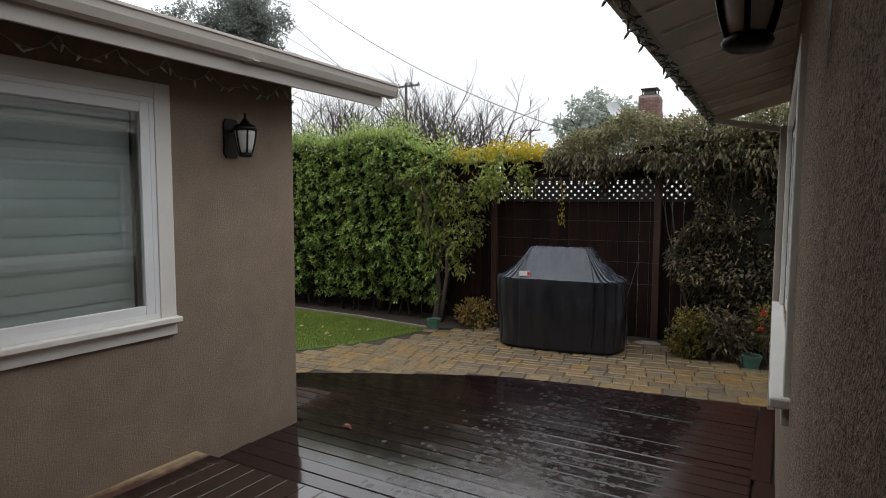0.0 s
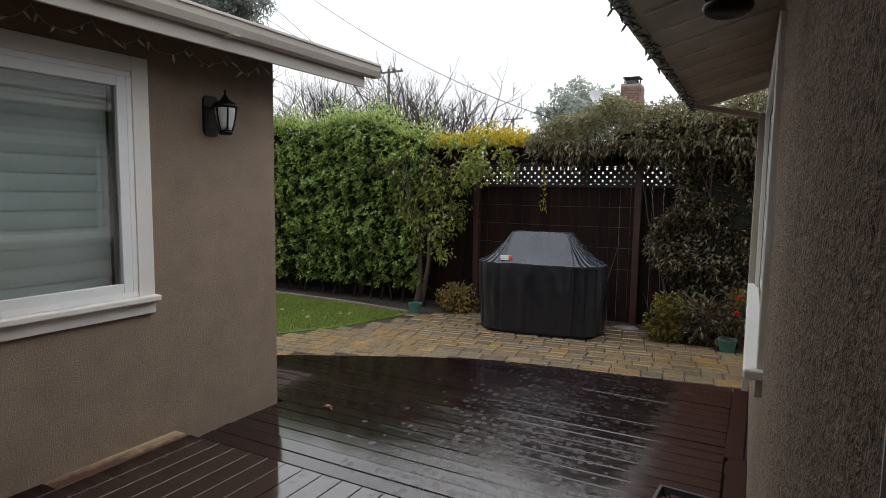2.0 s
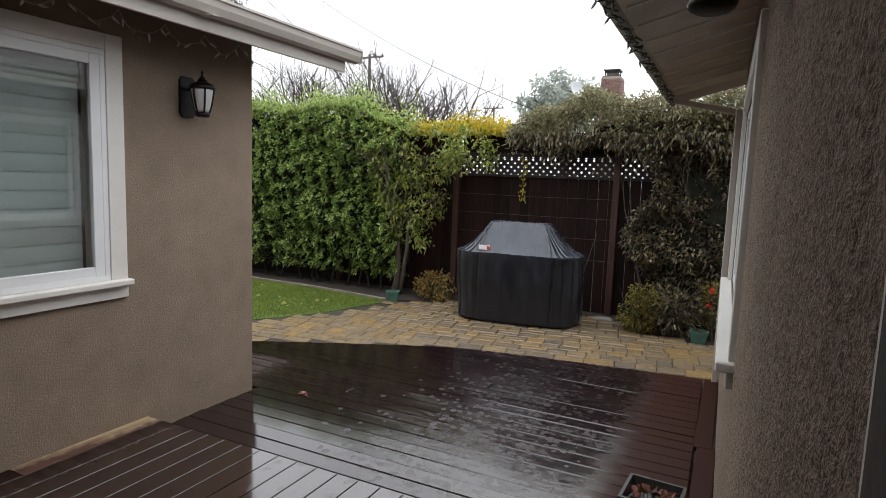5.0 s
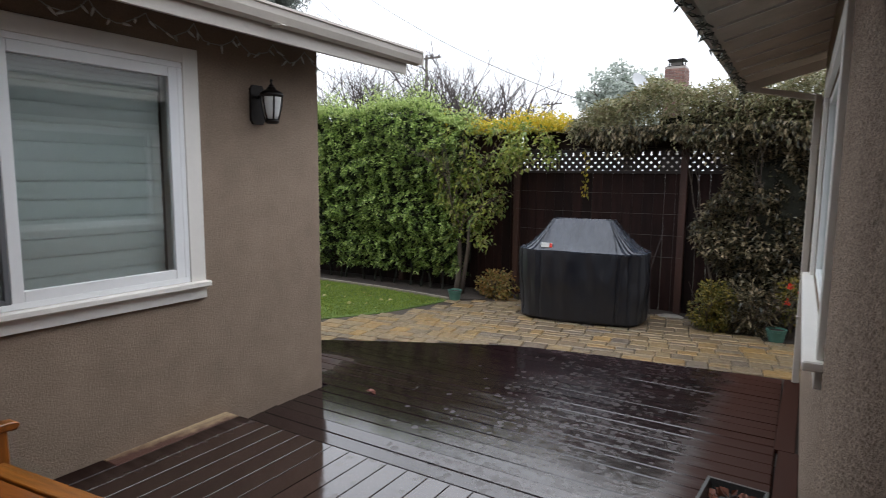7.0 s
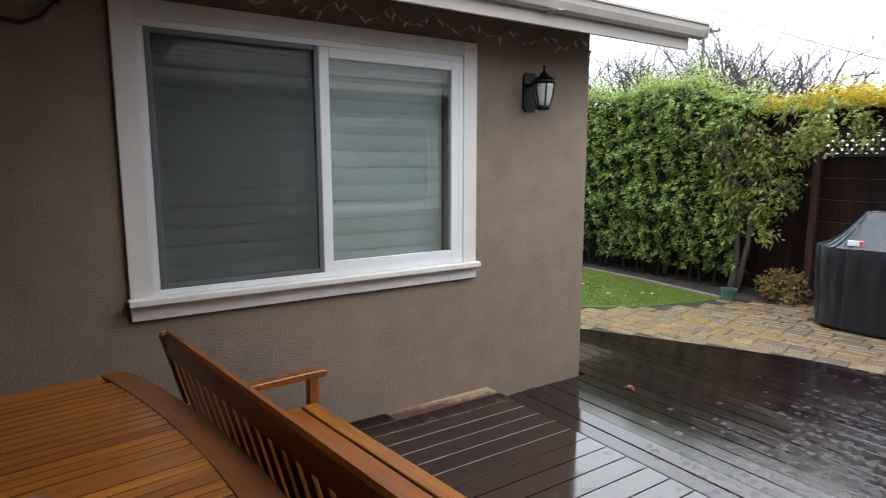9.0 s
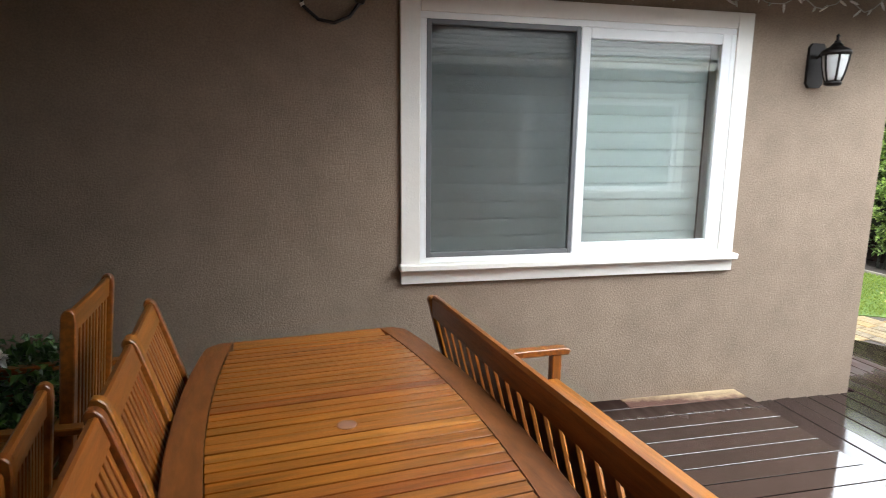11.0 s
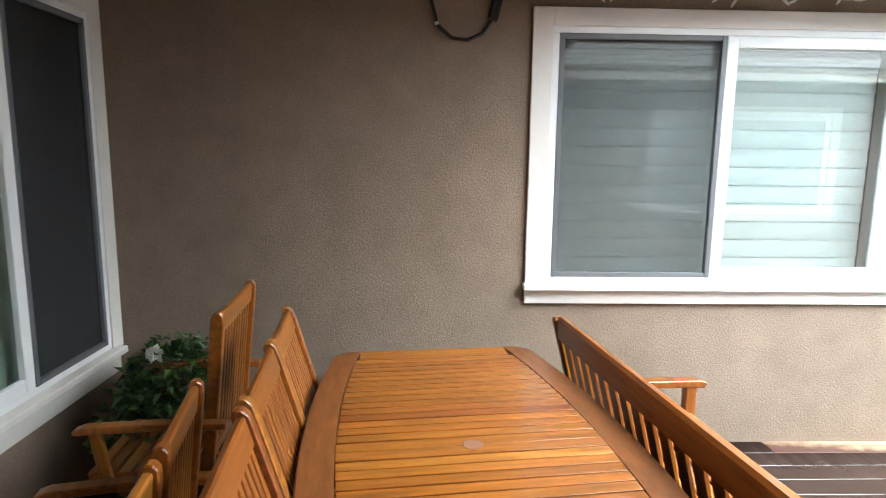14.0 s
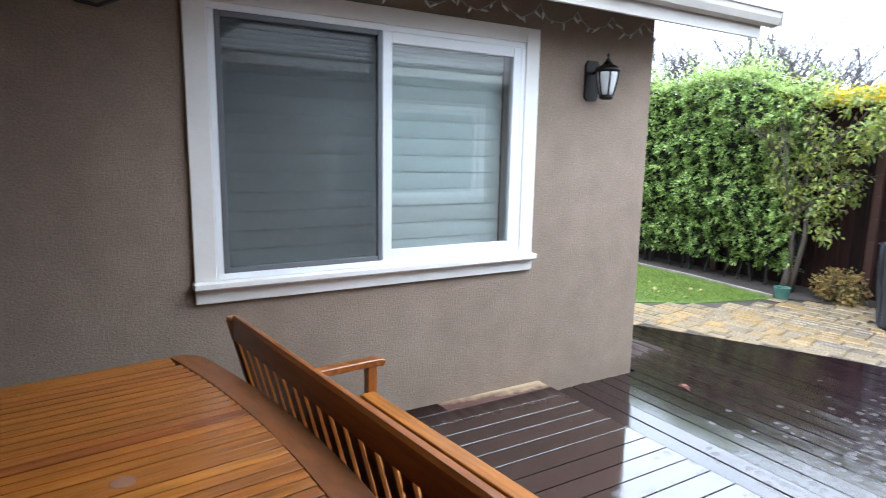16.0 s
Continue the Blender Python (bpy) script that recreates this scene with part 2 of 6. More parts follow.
def rain_on(m, x0, xb, x1, y0, ripple, drops, haze, film0, gloss, coat, dry=(0.050, 0.022, 0.015)):
    """Rain water on a board between x0 and the eave at x1, past y0, beaten from xb on: thin film, ripples and drop marks; damp and dull under the eaves."""
    n, l = m.node_tree.nodes, m.node_tree.links
    b = n["Principled BSDF"]
    geo = n.new("ShaderNodeNewGeometry")
    pos = geo.outputs["Position"]
    sep = n.new("ShaderNodeSeparateXYZ")
    l.new(pos, sep.inputs[0])

    def noi(s, d=4):
        t = n.new("ShaderNodeTexNoise")
        t.inputs["Scale"].default_value, t.inputs["Detail"].default_value = s, d
        l.new(pos, t.inputs["Vector"])
        return t.outputs["Fac"]

    mp = n.new("ShaderNodeMapping")
    mp.inputs["Scale"].default_value = (0.32, 2.2, 1.0)
    l.new(pos, mp.inputs["Vector"])

    def streak(s, d=5):
        """Noise drawn out along the boards."""
        t = n.new("ShaderNodeTexNoise")
        t.inputs["Scale"].default_value, t.inputs["Detail"].default_value = s, d
        l.new(mp.outputs[0], t.inputs["Vector"])
        return t.outputs["Fac"]

    def mr(v, a, c, p, q):
        t = n.new("ShaderNodeMapRange")
        t.interpolation_type = "SMOOTHSTEP"
        for i, w in zip(("From Min", "From Max", "To Min", "To Max"), (a, c, p, q)):
            t.inputs[i].default_value = w
        l.new(v, t.inputs["Value"])
        return t.outputs["Result"]

    def op(kind, u, v, c=None):
        t = n.new("ShaderNodeMath")
        t.operation = kind
        for i, w in enumerate((u, v) if c is None else (u, v, c)):
            if isinstance(w, (int, float)):
                t.inputs[i].default_value = w
            else:
                l.new(w, t.inputs[i])
        return t.outputs[0]

    rag = op("MULTIPLY_ADD", streak(5, 6), 0.4, -0.2)
    xx = op("ADD", sep.outputs["X"], rag)
    yy = op("ADD", sep.outputs["Y"], rag)
    lee = op("MAXIMUM", mr(xx, x0 - 0.32, x0 + 0.32, 0, 1), mr(yy, 4.1, 4.5, 0, 1))
    wet = op("MULTIPLY", lee, mr(xx, x1 - 0.1, x1 + 0.25, 1, 0))
    wet = op("MULTIPLY", wet, mr(yy, y0 - 0.2, y0 + 0.2, 0, 1))
    # a smooth film, and a band beaten grainy by the rain that ends in scattered splash marks
    vo = n.new("ShaderNodeTexVoronoi")
    vo.inputs["Scale"].default_value = 15.0
    l.new(pos, vo.inputs["Vector"])
    vc = n.new("ShaderNodeSeparateColor")
    l.new(vo.outputs["Color"], vc.inputs[0])
    x9 = op("MULTIPLY_ADD", streak(2.6, 6), 1.5, -0.75)
    x9 = op("ADD", op("ADD", sep.outputs["X"], x9), op("MULTIPLY", noi(22, 3), 0.25))
    core = op("MULTIPLY", mr(x9, xb + 0.45, xb + 1.25, 0, 1), mr(x9, x1 - 0.3, x1 + 0.5, 1, 0))
    near = op("MULTIPLY", mr(sep.outputs["X"], xb + 0.1, xb + 1.2, 0, 0.42), mr(sep.outputs["X"], x1 - 0.2, x1 + 0.5, 1, 0))
    spot = op("MULTIPLY", mr(vo.outputs["Distance"], 0.30, 0.48, 1, 0), op("LESS_THAN", vc.outputs[0], near))
    beaten = core
    beaten = op("MULTIPLY", beaten, mr(op("MULTIPLY_ADD", noi(20, 5), 0.5, op("MULTIPLY", streak(9, 6), 0.5)), 0.40, 0.60, 0.10, 1))
    film = op("MULTIPLY_ADD", spot, 0.16, op("MULTIPLY_ADD", beaten, haze, op("MULTIPLY_ADD", noi(7, 4), 0.13, film0)))
    ro = n.new("ShaderNodeMix")
    l.new(wet, ro.inputs["Factor"])
    ro.inputs["A"].default_value = 0.55
    l.new(film, ro.inputs["B"])
    l.new(ro.outputs["Result"], b.inputs["Roughness"])
    l.new(mr(wet, 0, 1, 0.12, gloss), b.inputs["Specular IOR Level"])
    l.new(mr(wet, 0, 1, 0.0, coat), b.inputs["Coat Weight"])
    b.inputs["Coat Roughness"].default_value = 0.06
    mx = n.new("ShaderNodeMix")
    mx.data_type = "RGBA"
    l.new(wet, mx.inputs["Factor"])
    mx.inputs["A"].default_value = (*dry, 1)
    l.new(b.inputs["Base Color"].links[0].from_socket, mx.inputs["B"])
    l.new(mx.outputs["Result"], b.inputs["Base Color"])
    grain = op("MULTIPLY_ADD", noi(150, 2), op("MULTIPLY_ADD", beaten, ripple, ripple * 0.12), op("MULTIPLY", spot, drops))
    h = op("ADD", grain, op("MULTIPLY", noi(30, 2), ripple * 0.12))
    bp = n.new("ShaderNodeBump")
    bp.inputs["Strength"].default_value, bp.inputs["Distance"].default_value = 1.0, 0.01
    l.new(h, bp.inputs["Height"])
    l.new(bp.outputs["Normal"], b.inputs["Normal"])


rain_on(DECK, -3.6, -2.72, -0.50, 2.0, 0.06, 0.05, 0.17, 0.06, 0.8, 0.15, (0.032, 0.0105, 0.0062))
rain_on(DECK2, -3.0, -2.62, -0.42, 1.5, 0.02, 0.02, 0.06, 0.0, 0.95, 0.35, (0.0145, 0.0065, 0.0050))


def dry_board():
    """Pale and dry along the wall, fading to damp red-brown."""
    m = DECK_DRY
    n, l = m.node_tree.nodes, m.node_tree.links
    b = n["Principled BSDF"]
    tc, sp, nz, m1, m2, m3, mx = (n.new("ShaderNode" + k) for k in ("TexCoord", "SeparateXYZ", "TexNoise", "Math", "Math", "Math", "Mix"))
    l.new(tc.outputs["Object"], sp.inputs[0])
    l.new(tc.outputs["Object"], nz.inputs["Vector"])
    nz.inputs["Scale"].default_value, nz.inputs["Detail"].default_value = 14, 6
    for q, a in ((m1, 11.0), (m2, 1.3), (m3, 1.6)):
        q.operation = "MULTIPLY_ADD"
        q.inputs[1].default_value = a
    l.new(sp.outputs["Y"], m1.inputs[0])
    m1.inputs[2].default_value = -0.45
    l.new(sp.outputs["X"], m2.inputs[0])
    l.new(m1.outputs[0], m2.inputs[2])
    l.new(nz.outputs["Fac"], m3.inputs[0])
    l.new(m2.outputs[0], m3.inputs[2])
    m3.use_clamp = True
    mx.data_type = "RGBA"
    l.new(m3.outputs[0], mx.inputs["Factor"])
    mx.inputs["A"].default_value = (0.075, 0.030, 0.020, 1)
    l.new(b.inputs["Base Color"].links[0].from_socket, mx.inputs["B"])
    l.new(mx.outputs["Result"], b.inputs["Base Color"])


dry_board()


def leaf_mat(name, cols, rough=0.38, trans=0.35):
    m = mat(name, cols[0], rough, 0.18, 8, island=cols)
    n, l = m.node_tree.nodes, m.node_tree.links
    b = n["Principled BSDF"]
    t = n.new("ShaderNodeBsdfTranslucent")
    l.new(b.inputs["Base Color"].links[0].from_socket, t.inputs["Color"])
    mx = n.new("ShaderNodeMixShader")
    mx.inputs["Fac"].default_value = trans
    l.new(b.outputs[0], mx.inputs[1])
    l.new(t.outputs[0], mx.inputs[2])
    l.new(mx.outputs[0], n["Material Output"].inputs["Surface"])
    return m


L_HEDGE = leaf_mat("hedge_leaf", [(0.05, 0.085, 0.018), (0.15, 0.235, 0.05), (0.30, 0.41, 0.10), (0.52, 0.62, 0.22)], 0.30)
L_HTOP = leaf_mat("young_hedge_leaf", [(0.22, 0.30, 0.08), (0.36, 0.46, 0.15), (0.48, 0.56, 0.22)])
L_YEL = leaf_mat("yellow_leaf", [(0.26, 0.28, 0.03), (0.50, 0.40, 0.03), (0.62, 0.44, 0.03), (0.38, 0.36, 0.05)])
L_VINE = leaf_mat("vine_leaf", [(0.09, 0.14, 0.03), (0.20, 0.26, 0.05), (0.32, 0.35, 0.06), (0.15, 0.12, 0.05)])
L_DARK = leaf_mat("dark_laurel_leaf", [(0.022, 0.024, 0.012), (0.06, 0.055, 0.026), (0.17, 0.14, 0.075), (0.36, 0.29, 0.18)], 0.28, 0.2)
# Laurel's upper sprays: light from above is put into the paler colour
L_TOPLIT = leaf_mat("top_lit_laurel_leaf", [(0.11, 0.12, 0.05), (0.21, 0.21, 0.10), (0.33, 0.31, 0.17), (0.19, 0.14, 0.08)], 0.4)
L_BUSH = leaf_mat("small_shrub_leaf", [(0.04, 0.05, 0.012), (0.14, 0.14, 0.03), (0.27, 0.23, 0.05), (0.36, 0.27, 0.05)])
L_NAND = leaf_mat("bronze_shrub_leaf", [(0.20, 0.19, 0.05), (0.30, 0.22, 0.06), (0.34, 0.17, 0.05), (0.14, 0.17, 0.05)])
L_GARD = leaf_mat("glossy_dark_leaf", [(0.016, 0.045, 0.012), (0.04, 0.10, 0.02), (0.10, 0.20, 0.045)], 0.28, 0.15)
# Distant leaves: rain haze is mixed into the pale grey colours
L_HAZED = leaf_mat("hazed_tree_leaf", [(0.34, 0.38, 0.33), (0.42, 0.46, 0.41), (0.50, 0.53, 0.48)], 0.7)
L_HAZED2 = leaf_mat("hazed_conifer_leaf", [(0.15, 0.17, 0.15), (0.20, 0.22, 0.20), (0.26, 0.28, 0.26)], 0.7)
PETAL = mat("white_petal", (0.8, 0.8, 0.76), 0.5, 0.05, 20)
PETAL_R = mat("red_petal", (0.75, 0.05, 0.03), 0.45, 0.2, 20)


def glass_mat(name, tint, gloss=0.05):
    m = bpy.data.materials.new(name)
    m.use_nodes = True
    n, l = m.node_tree.nodes, m.node_tree.links
    n.remove(n["Principled BSDF"])
    tr, gl, fr, mx, pw, ma = (n.new(k) for k in ("ShaderNodeBsdfTransparent", "ShaderNodeBsdfGlossy", "ShaderNodeLayerWeight", "ShaderNodeMixShader", "ShaderNodeMath", "ShaderNodeMath"))
    tr.inputs["Color"].default_value = (*tint, 1)
    gl.inputs["Roughness"].default_value = 0.01
    fr.inputs["Blend"].default_value = 0.5
    pw.operation, ma.operation = "POWER", "MULTIPLY_ADD"
    pw.inputs[1].default_value, ma.inputs[1].default_value, ma.inputs[2].default_value = 4.0, 0.85, gloss
    l.new(fr.outputs["Facing"], pw.inputs[0])
    l.new(pw.outputs[0], ma.inputs[0])
    l.new(ma.outputs[0], mx.inputs["Fac"])
    l.new(tr.outputs[0], mx.inputs[1])
    l.new(gl.outputs[0], mx.inputs[2])
    l.new(mx.outputs[0], n["Material Output"].inputs["Surface"])
    return m


GLASS = glass_mat("window_glass", (0.94, 0.975, 0.97), 0.10)


def screen_mat(name, cover):
    m = mat(name, (0.026, 0.027, 0.030), 0.6, 0.1, 4)
    n, l = m.node_tree.nodes, m.node_tree.links
    tr, mx = n.new("ShaderNodeBsdfTransparent"), n.new("ShaderNodeMixShader")
    mx.inputs["Fac"].default_value = cover
    l.new(tr.outputs[0], mx.inputs[1])
    l.new(n["Principled BSDF"].outputs[0], mx.inputs[2])
    l.new(mx.outputs[0], n["Material Output"].inputs["Surface"])
    return m


SCREEN = screen_mat("insect_screen", 0.27)
SCREEN_D = screen_mat("dense_insect_screen", 0.74)


# ---- building blocks ----
def finish(ob, m, smooth=False):
    ob.data.materials.append(m)
    if smooth:
        for p in ob.data.polygons:
            p.use_smooth = True
    return ob


def part(name, bm, m, parent=None, label="", smooth=False, at=None):
    me = bpy.data.meshes.new(name)
    bm.to_mesh(me)
    bm.free()
    ob = finish(new(name, me), m, smooth)
    if parent:
        ob.parent = parent
    if at:
        ob.matrix_basis = at
    if label:
        ob["label"] = label
    return ob


def thing(name, m, label, category, group="", kind=""):
    ob = new(name)
    ob.empty_display_size = 0.1
    ob.matrix_basis = m
    return tagged(ob, label, category, group, kind)


def add_box(bm, a, b, bevel=0.0):
    vs = [bm.verts.new((x, y, z)) for x in (a[0], b[0]) for y in (a[1], b[1]) for z in (a[2], b[2])]
    fs = [(0, 1, 3, 2), (4, 6, 7, 5), (0, 4, 5, 1), (2, 3, 7, 6), (0, 2, 6, 4), (1, 5, 7, 3)]
    made = [bm.faces.new([vs[i] for i in f]) for f in fs]
    if bevel:
        bmesh.ops.bevel(bm, geom=list({e for f in made for e in f.edges}), offset=bevel, segments=2, affect="EDGES", profile=0.6)


def block(name, a, b, m, parent=None, label="", bevel=0.0):
    bm = bmesh.new()
    add_box(bm, a, b, bevel)
    return part(name, bm, m, parent, label)


CACHE = {}


def bar_mesh(name, size, bevel, m):
    key = (tuple(round(s, 3) for s in size), bevel, m.name)
    if key not in CACHE:
        bm = bmesh.new()
        add_box(bm, [-s / 2 for s in size], [s / 2 for s in size])
        if bevel:
            bmesh.ops.bevel(bm, geom=bm.edges[:], offset=bevel, segments=1, affect="EDGES")
        me = bpy.data.meshes.new(name)
        bm.to_mesh(me)
        bm.free()
        me.materials.append(m)
        CACHE[key] = me
    return CACHE[key]


def piece(name, size, m, parent, at, bevel=0.004, label=""):
    ob = new(name, bar_mesh(name, size, bevel, m))
    ob.parent = parent
    ob.matrix_basis = at
    if label:
        ob["label"] = label
    return ob


def stick(name, p, q, w, h, m, parent, up=(0, 0, 1), bevel=0.004, label=""):
    """A bar from p to q, w wide and h high about its axis, grain along it."""
    p, q = Vector(p), Vector(q)
    x = (q - p).normalized()
    y = Vector(up).cross(x)
    y = y.normalized() if y.length > 1e-4 else Vector((0, 1, 0))
    z = x.cross(y)
    r = Matrix((x, y, z)).transposed().to_4x4()
    return piece(name, ((q - p).length, w, h), m, parent, Matrix.Translation((p + q) / 2) @ r, bevel, label)


def tube(bm, pts, rads, sides=8, cap=True):
    pts = [Vector(p) for p in pts]
    rads = rads if hasattr(rads, "__len__") else [rads] * len(pts)
    rings = []
    ref = None
    for i, p in enumerate(pts):
        d = (pts[min(i + 1, len(pts) - 1)] - pts[max(i - 1, 0)]).normalized()
        if ref is None:
            ref = d.orthogonal().normalized()
        u = (ref - d * ref.dot(d)).normalized()
        v = d.cross(u)
        ref = u
        rings.append([bm.verts.new(p + (u * math.cos(2 * math.pi * k / sides) + v * math.sin(2 * math.pi * k / sides)) * rads[i]) for k in range(sides)])
    for a, b in zip(rings, rings[1:]):
        for k in range(sides):
            bm.faces.new((a[k], a[(k + 1) % sides], b[(k + 1) % sides], b[k]))
    if cap and sides > 2:
        bm.faces.new(rings[0][::-1])
        bm.faces.new(rings[-1])


def lathe(bm, prof, sides=24, centre=(0, 0, 0)):
    """A turned shape from (radius, height) pairs."""
    c = Vector(centre)
    rings = [[bm.verts.new(c + Vector((r * math.cos(2 * math.pi * k / sides), r * math.sin(2 * math.pi * k / sides), z))) for k in range(sides)] for r, z in prof]
    for a, b in zip(rings, rings[1:]):
        for k in range(sides):
            bm.faces.new((a[k], a[(k + 1) % sides], b[(k + 1) % sides], b[k]))
    bm.faces.new(rings[0][::-1])
    bm.faces.new(rings[-1])


def extrude_profile(bm, pts, axis, a, b):
    """A closed outline (two coordinates) drawn out along axis from a to b."""
    def place(u, v, s):
        return {"x": (s, u, v), "y": (u, s, v), "z": (u, v, s)}[axis]
    r0 = [bm.verts.new(place(u, v, a)) for u, v in pts]
    r1 = [bm.verts.new(place(u, v, b)) for u, v in pts]
    k = len(pts)
    for i in range(k):
        bm.faces.new((r0[i], r0[(i + 1) % k], r1[(i + 1) % k], r1[i]))
    bm.faces.new(r0[::-1])
    bm.faces.new(r1)
    bmesh.ops.recalc_face_normals(bm, faces=bm.faces[:])


def leaves(name, pos, out, length, width, m, parent=None, label="", seed=1, droop=0.2, wild=0.8, fold=0.25, smooth=False):
    """Many small folded leaves at the places pos, growing along out."""
    rng = np.random.default_rng(seed)
    n = len(pos)
    d = out / (np.linalg.norm(out, axis=1, keepdims=True) + 1e-9) + rng.normal(0, wild, (n, 3))
    d[:, 2] -= droop
    d /= np.linalg.norm(d, axis=1, keepdims=True)
    s = np.cross(d, rng.normal(0, 0.8, (n, 3)) + np.array([0, 0, 1.3]))
    s /= np.linalg.norm(s, axis=1, keepdims=True) + 1e-9
    up = np.cross(s, d)
    ln = length * rng.uniform(0.6, 1.3, (n, 1))
    wd = width * rng.uniform(0.7, 1.25, (n, 1))
    tip = pos + d * ln - np.array([0, 0, 1]) * ln * 0.15
    mid = pos + d * ln * 0.45
    v = np.stack([pos, mid + s * wd / 2 + up * wd * fold, tip, mid - s * wd / 2 + up * wd * fold], 1).reshape(-1, 3)
    i = np.arange(n) * 4
    f = np.concatenate([np.stack([i, i + 1, i + 2], 1), np.stack([i, i + 2, i + 3], 1)])
    me = bpy.data.meshes.new(name)
    me.from_pydata(v.tolist(), [], f.tolist())
    ob = finish(new(name, me), m)
    if parent:
        ob.parent = parent
    if label:
        ob["label"] = label
    return ob


def rough_field(p, s, seed):
    """Smooth bumps over places p."""
    rng = np.random.default_rng(seed)
    o = np.zeros(len(p))
    for k in range(7):
        w = rng.normal(0, s, 3)
        o += np.sin(p @ w + rng.uniform(0, 6.28)) / 7 * 1.9
    return o
# ---- ground ----
GZ, LZ = -0.15, -0.11
bm = bmesh.new()
bmesh.ops.create_grid(bm, x_segments=40, y_segments=40, size=350)
for v in bm.verts:
    v.co.z = GZ
tagged(part("ground", bm, GROUND), "dark damp earth reaching to the horizon", "ground", kind="structure")

WX, FY = -3.255, 8.40          # window wall, fence
SY = -1.86                     # wall with the low window
TILT = 0.0166                  # the other wing stands slightly askew


def rx(y):
    return 0.255 - TILT * y


# ---- house with the two-sash window ----
def wall_x(name, x0, x1, y0, y1, z0, z1, holes, label):
    """A wall along y with real openings: holes as (y0, y1, z0, z1)."""
    bm = bmesh.new()
    ys = sorted({y0, y1, *[h[0] for h in holes], *[h[1] for h in holes]})
    for a, b in zip(ys, ys[1:]):
        zs = [(z0, z1)]
        for h in holes:
            if h[0] <= a and b <= h[1]:
                zs = [(z0, h[2]), (h[3], z1)]
        for c, d in zs:
            if d > c:
                add_box(bm, (x0, a, c), (x1, b, d))
    bmesh.ops.remove_doubles(bm, verts=bm.verts[:], dist=1e-5)
    ob = part(name, bm, STUCCO)
    return tagged(ob, label, "wall", kind="structure")


wall_x("wall_west", WX - 0.2, WX, SY - 0.2, 3.66, GZ, 2.72, [(0.495, 2.465, 0.945, 2.345)], "taupe stucco wall with a sandy rough finish")
block("wall_north", (-9.0, 3.46, GZ), (WX - 0.201, 3.66, 2.9), STUCCO)
tagged(bpy.data.objects["wall_north"], "taupe stucco end wall facing the lawn", "wall", kind="structure")
# room behind the window
bm = bmesh.new()
add_box(bm, (-6.2, -0.4, 0.0), (WX - 0.203, 3.3, 2.6))
for f in bm.faces[:]:
    if f.calc_center_median().x > WX - 0.3:
        bm.faces.remove(f)
tagged(part("wall_room", bm, ROOM), "dim plain room behind the blind", "wall", kind="structure")


def slat_mesh(length, h, m):
    """One slightly bowed blind slat lying along y, its hollow side inwards."""
    key = ("slat", round(length, 3), round(h, 3), m.name)
    if key not in CACHE:
        bm = bmesh.new()
        arc = [(0.0045 * (1 - f * f) - 0.002 * f, f * h / 2) for f in (-1, -0.8, -0.5, -0.1, 0.35, 0.7, 1)]
        extrude_profile(bm, arc + [(x - 0.003, z) for x, z in arc[::-1]], "y", 0.0, length)
        me = bpy.data.meshes.new("blind_slat")
        bm.to_mesh(me)
        bm.free()
        me.materials.append(m)
        CACHE[key] = me
    return CACHE[key]


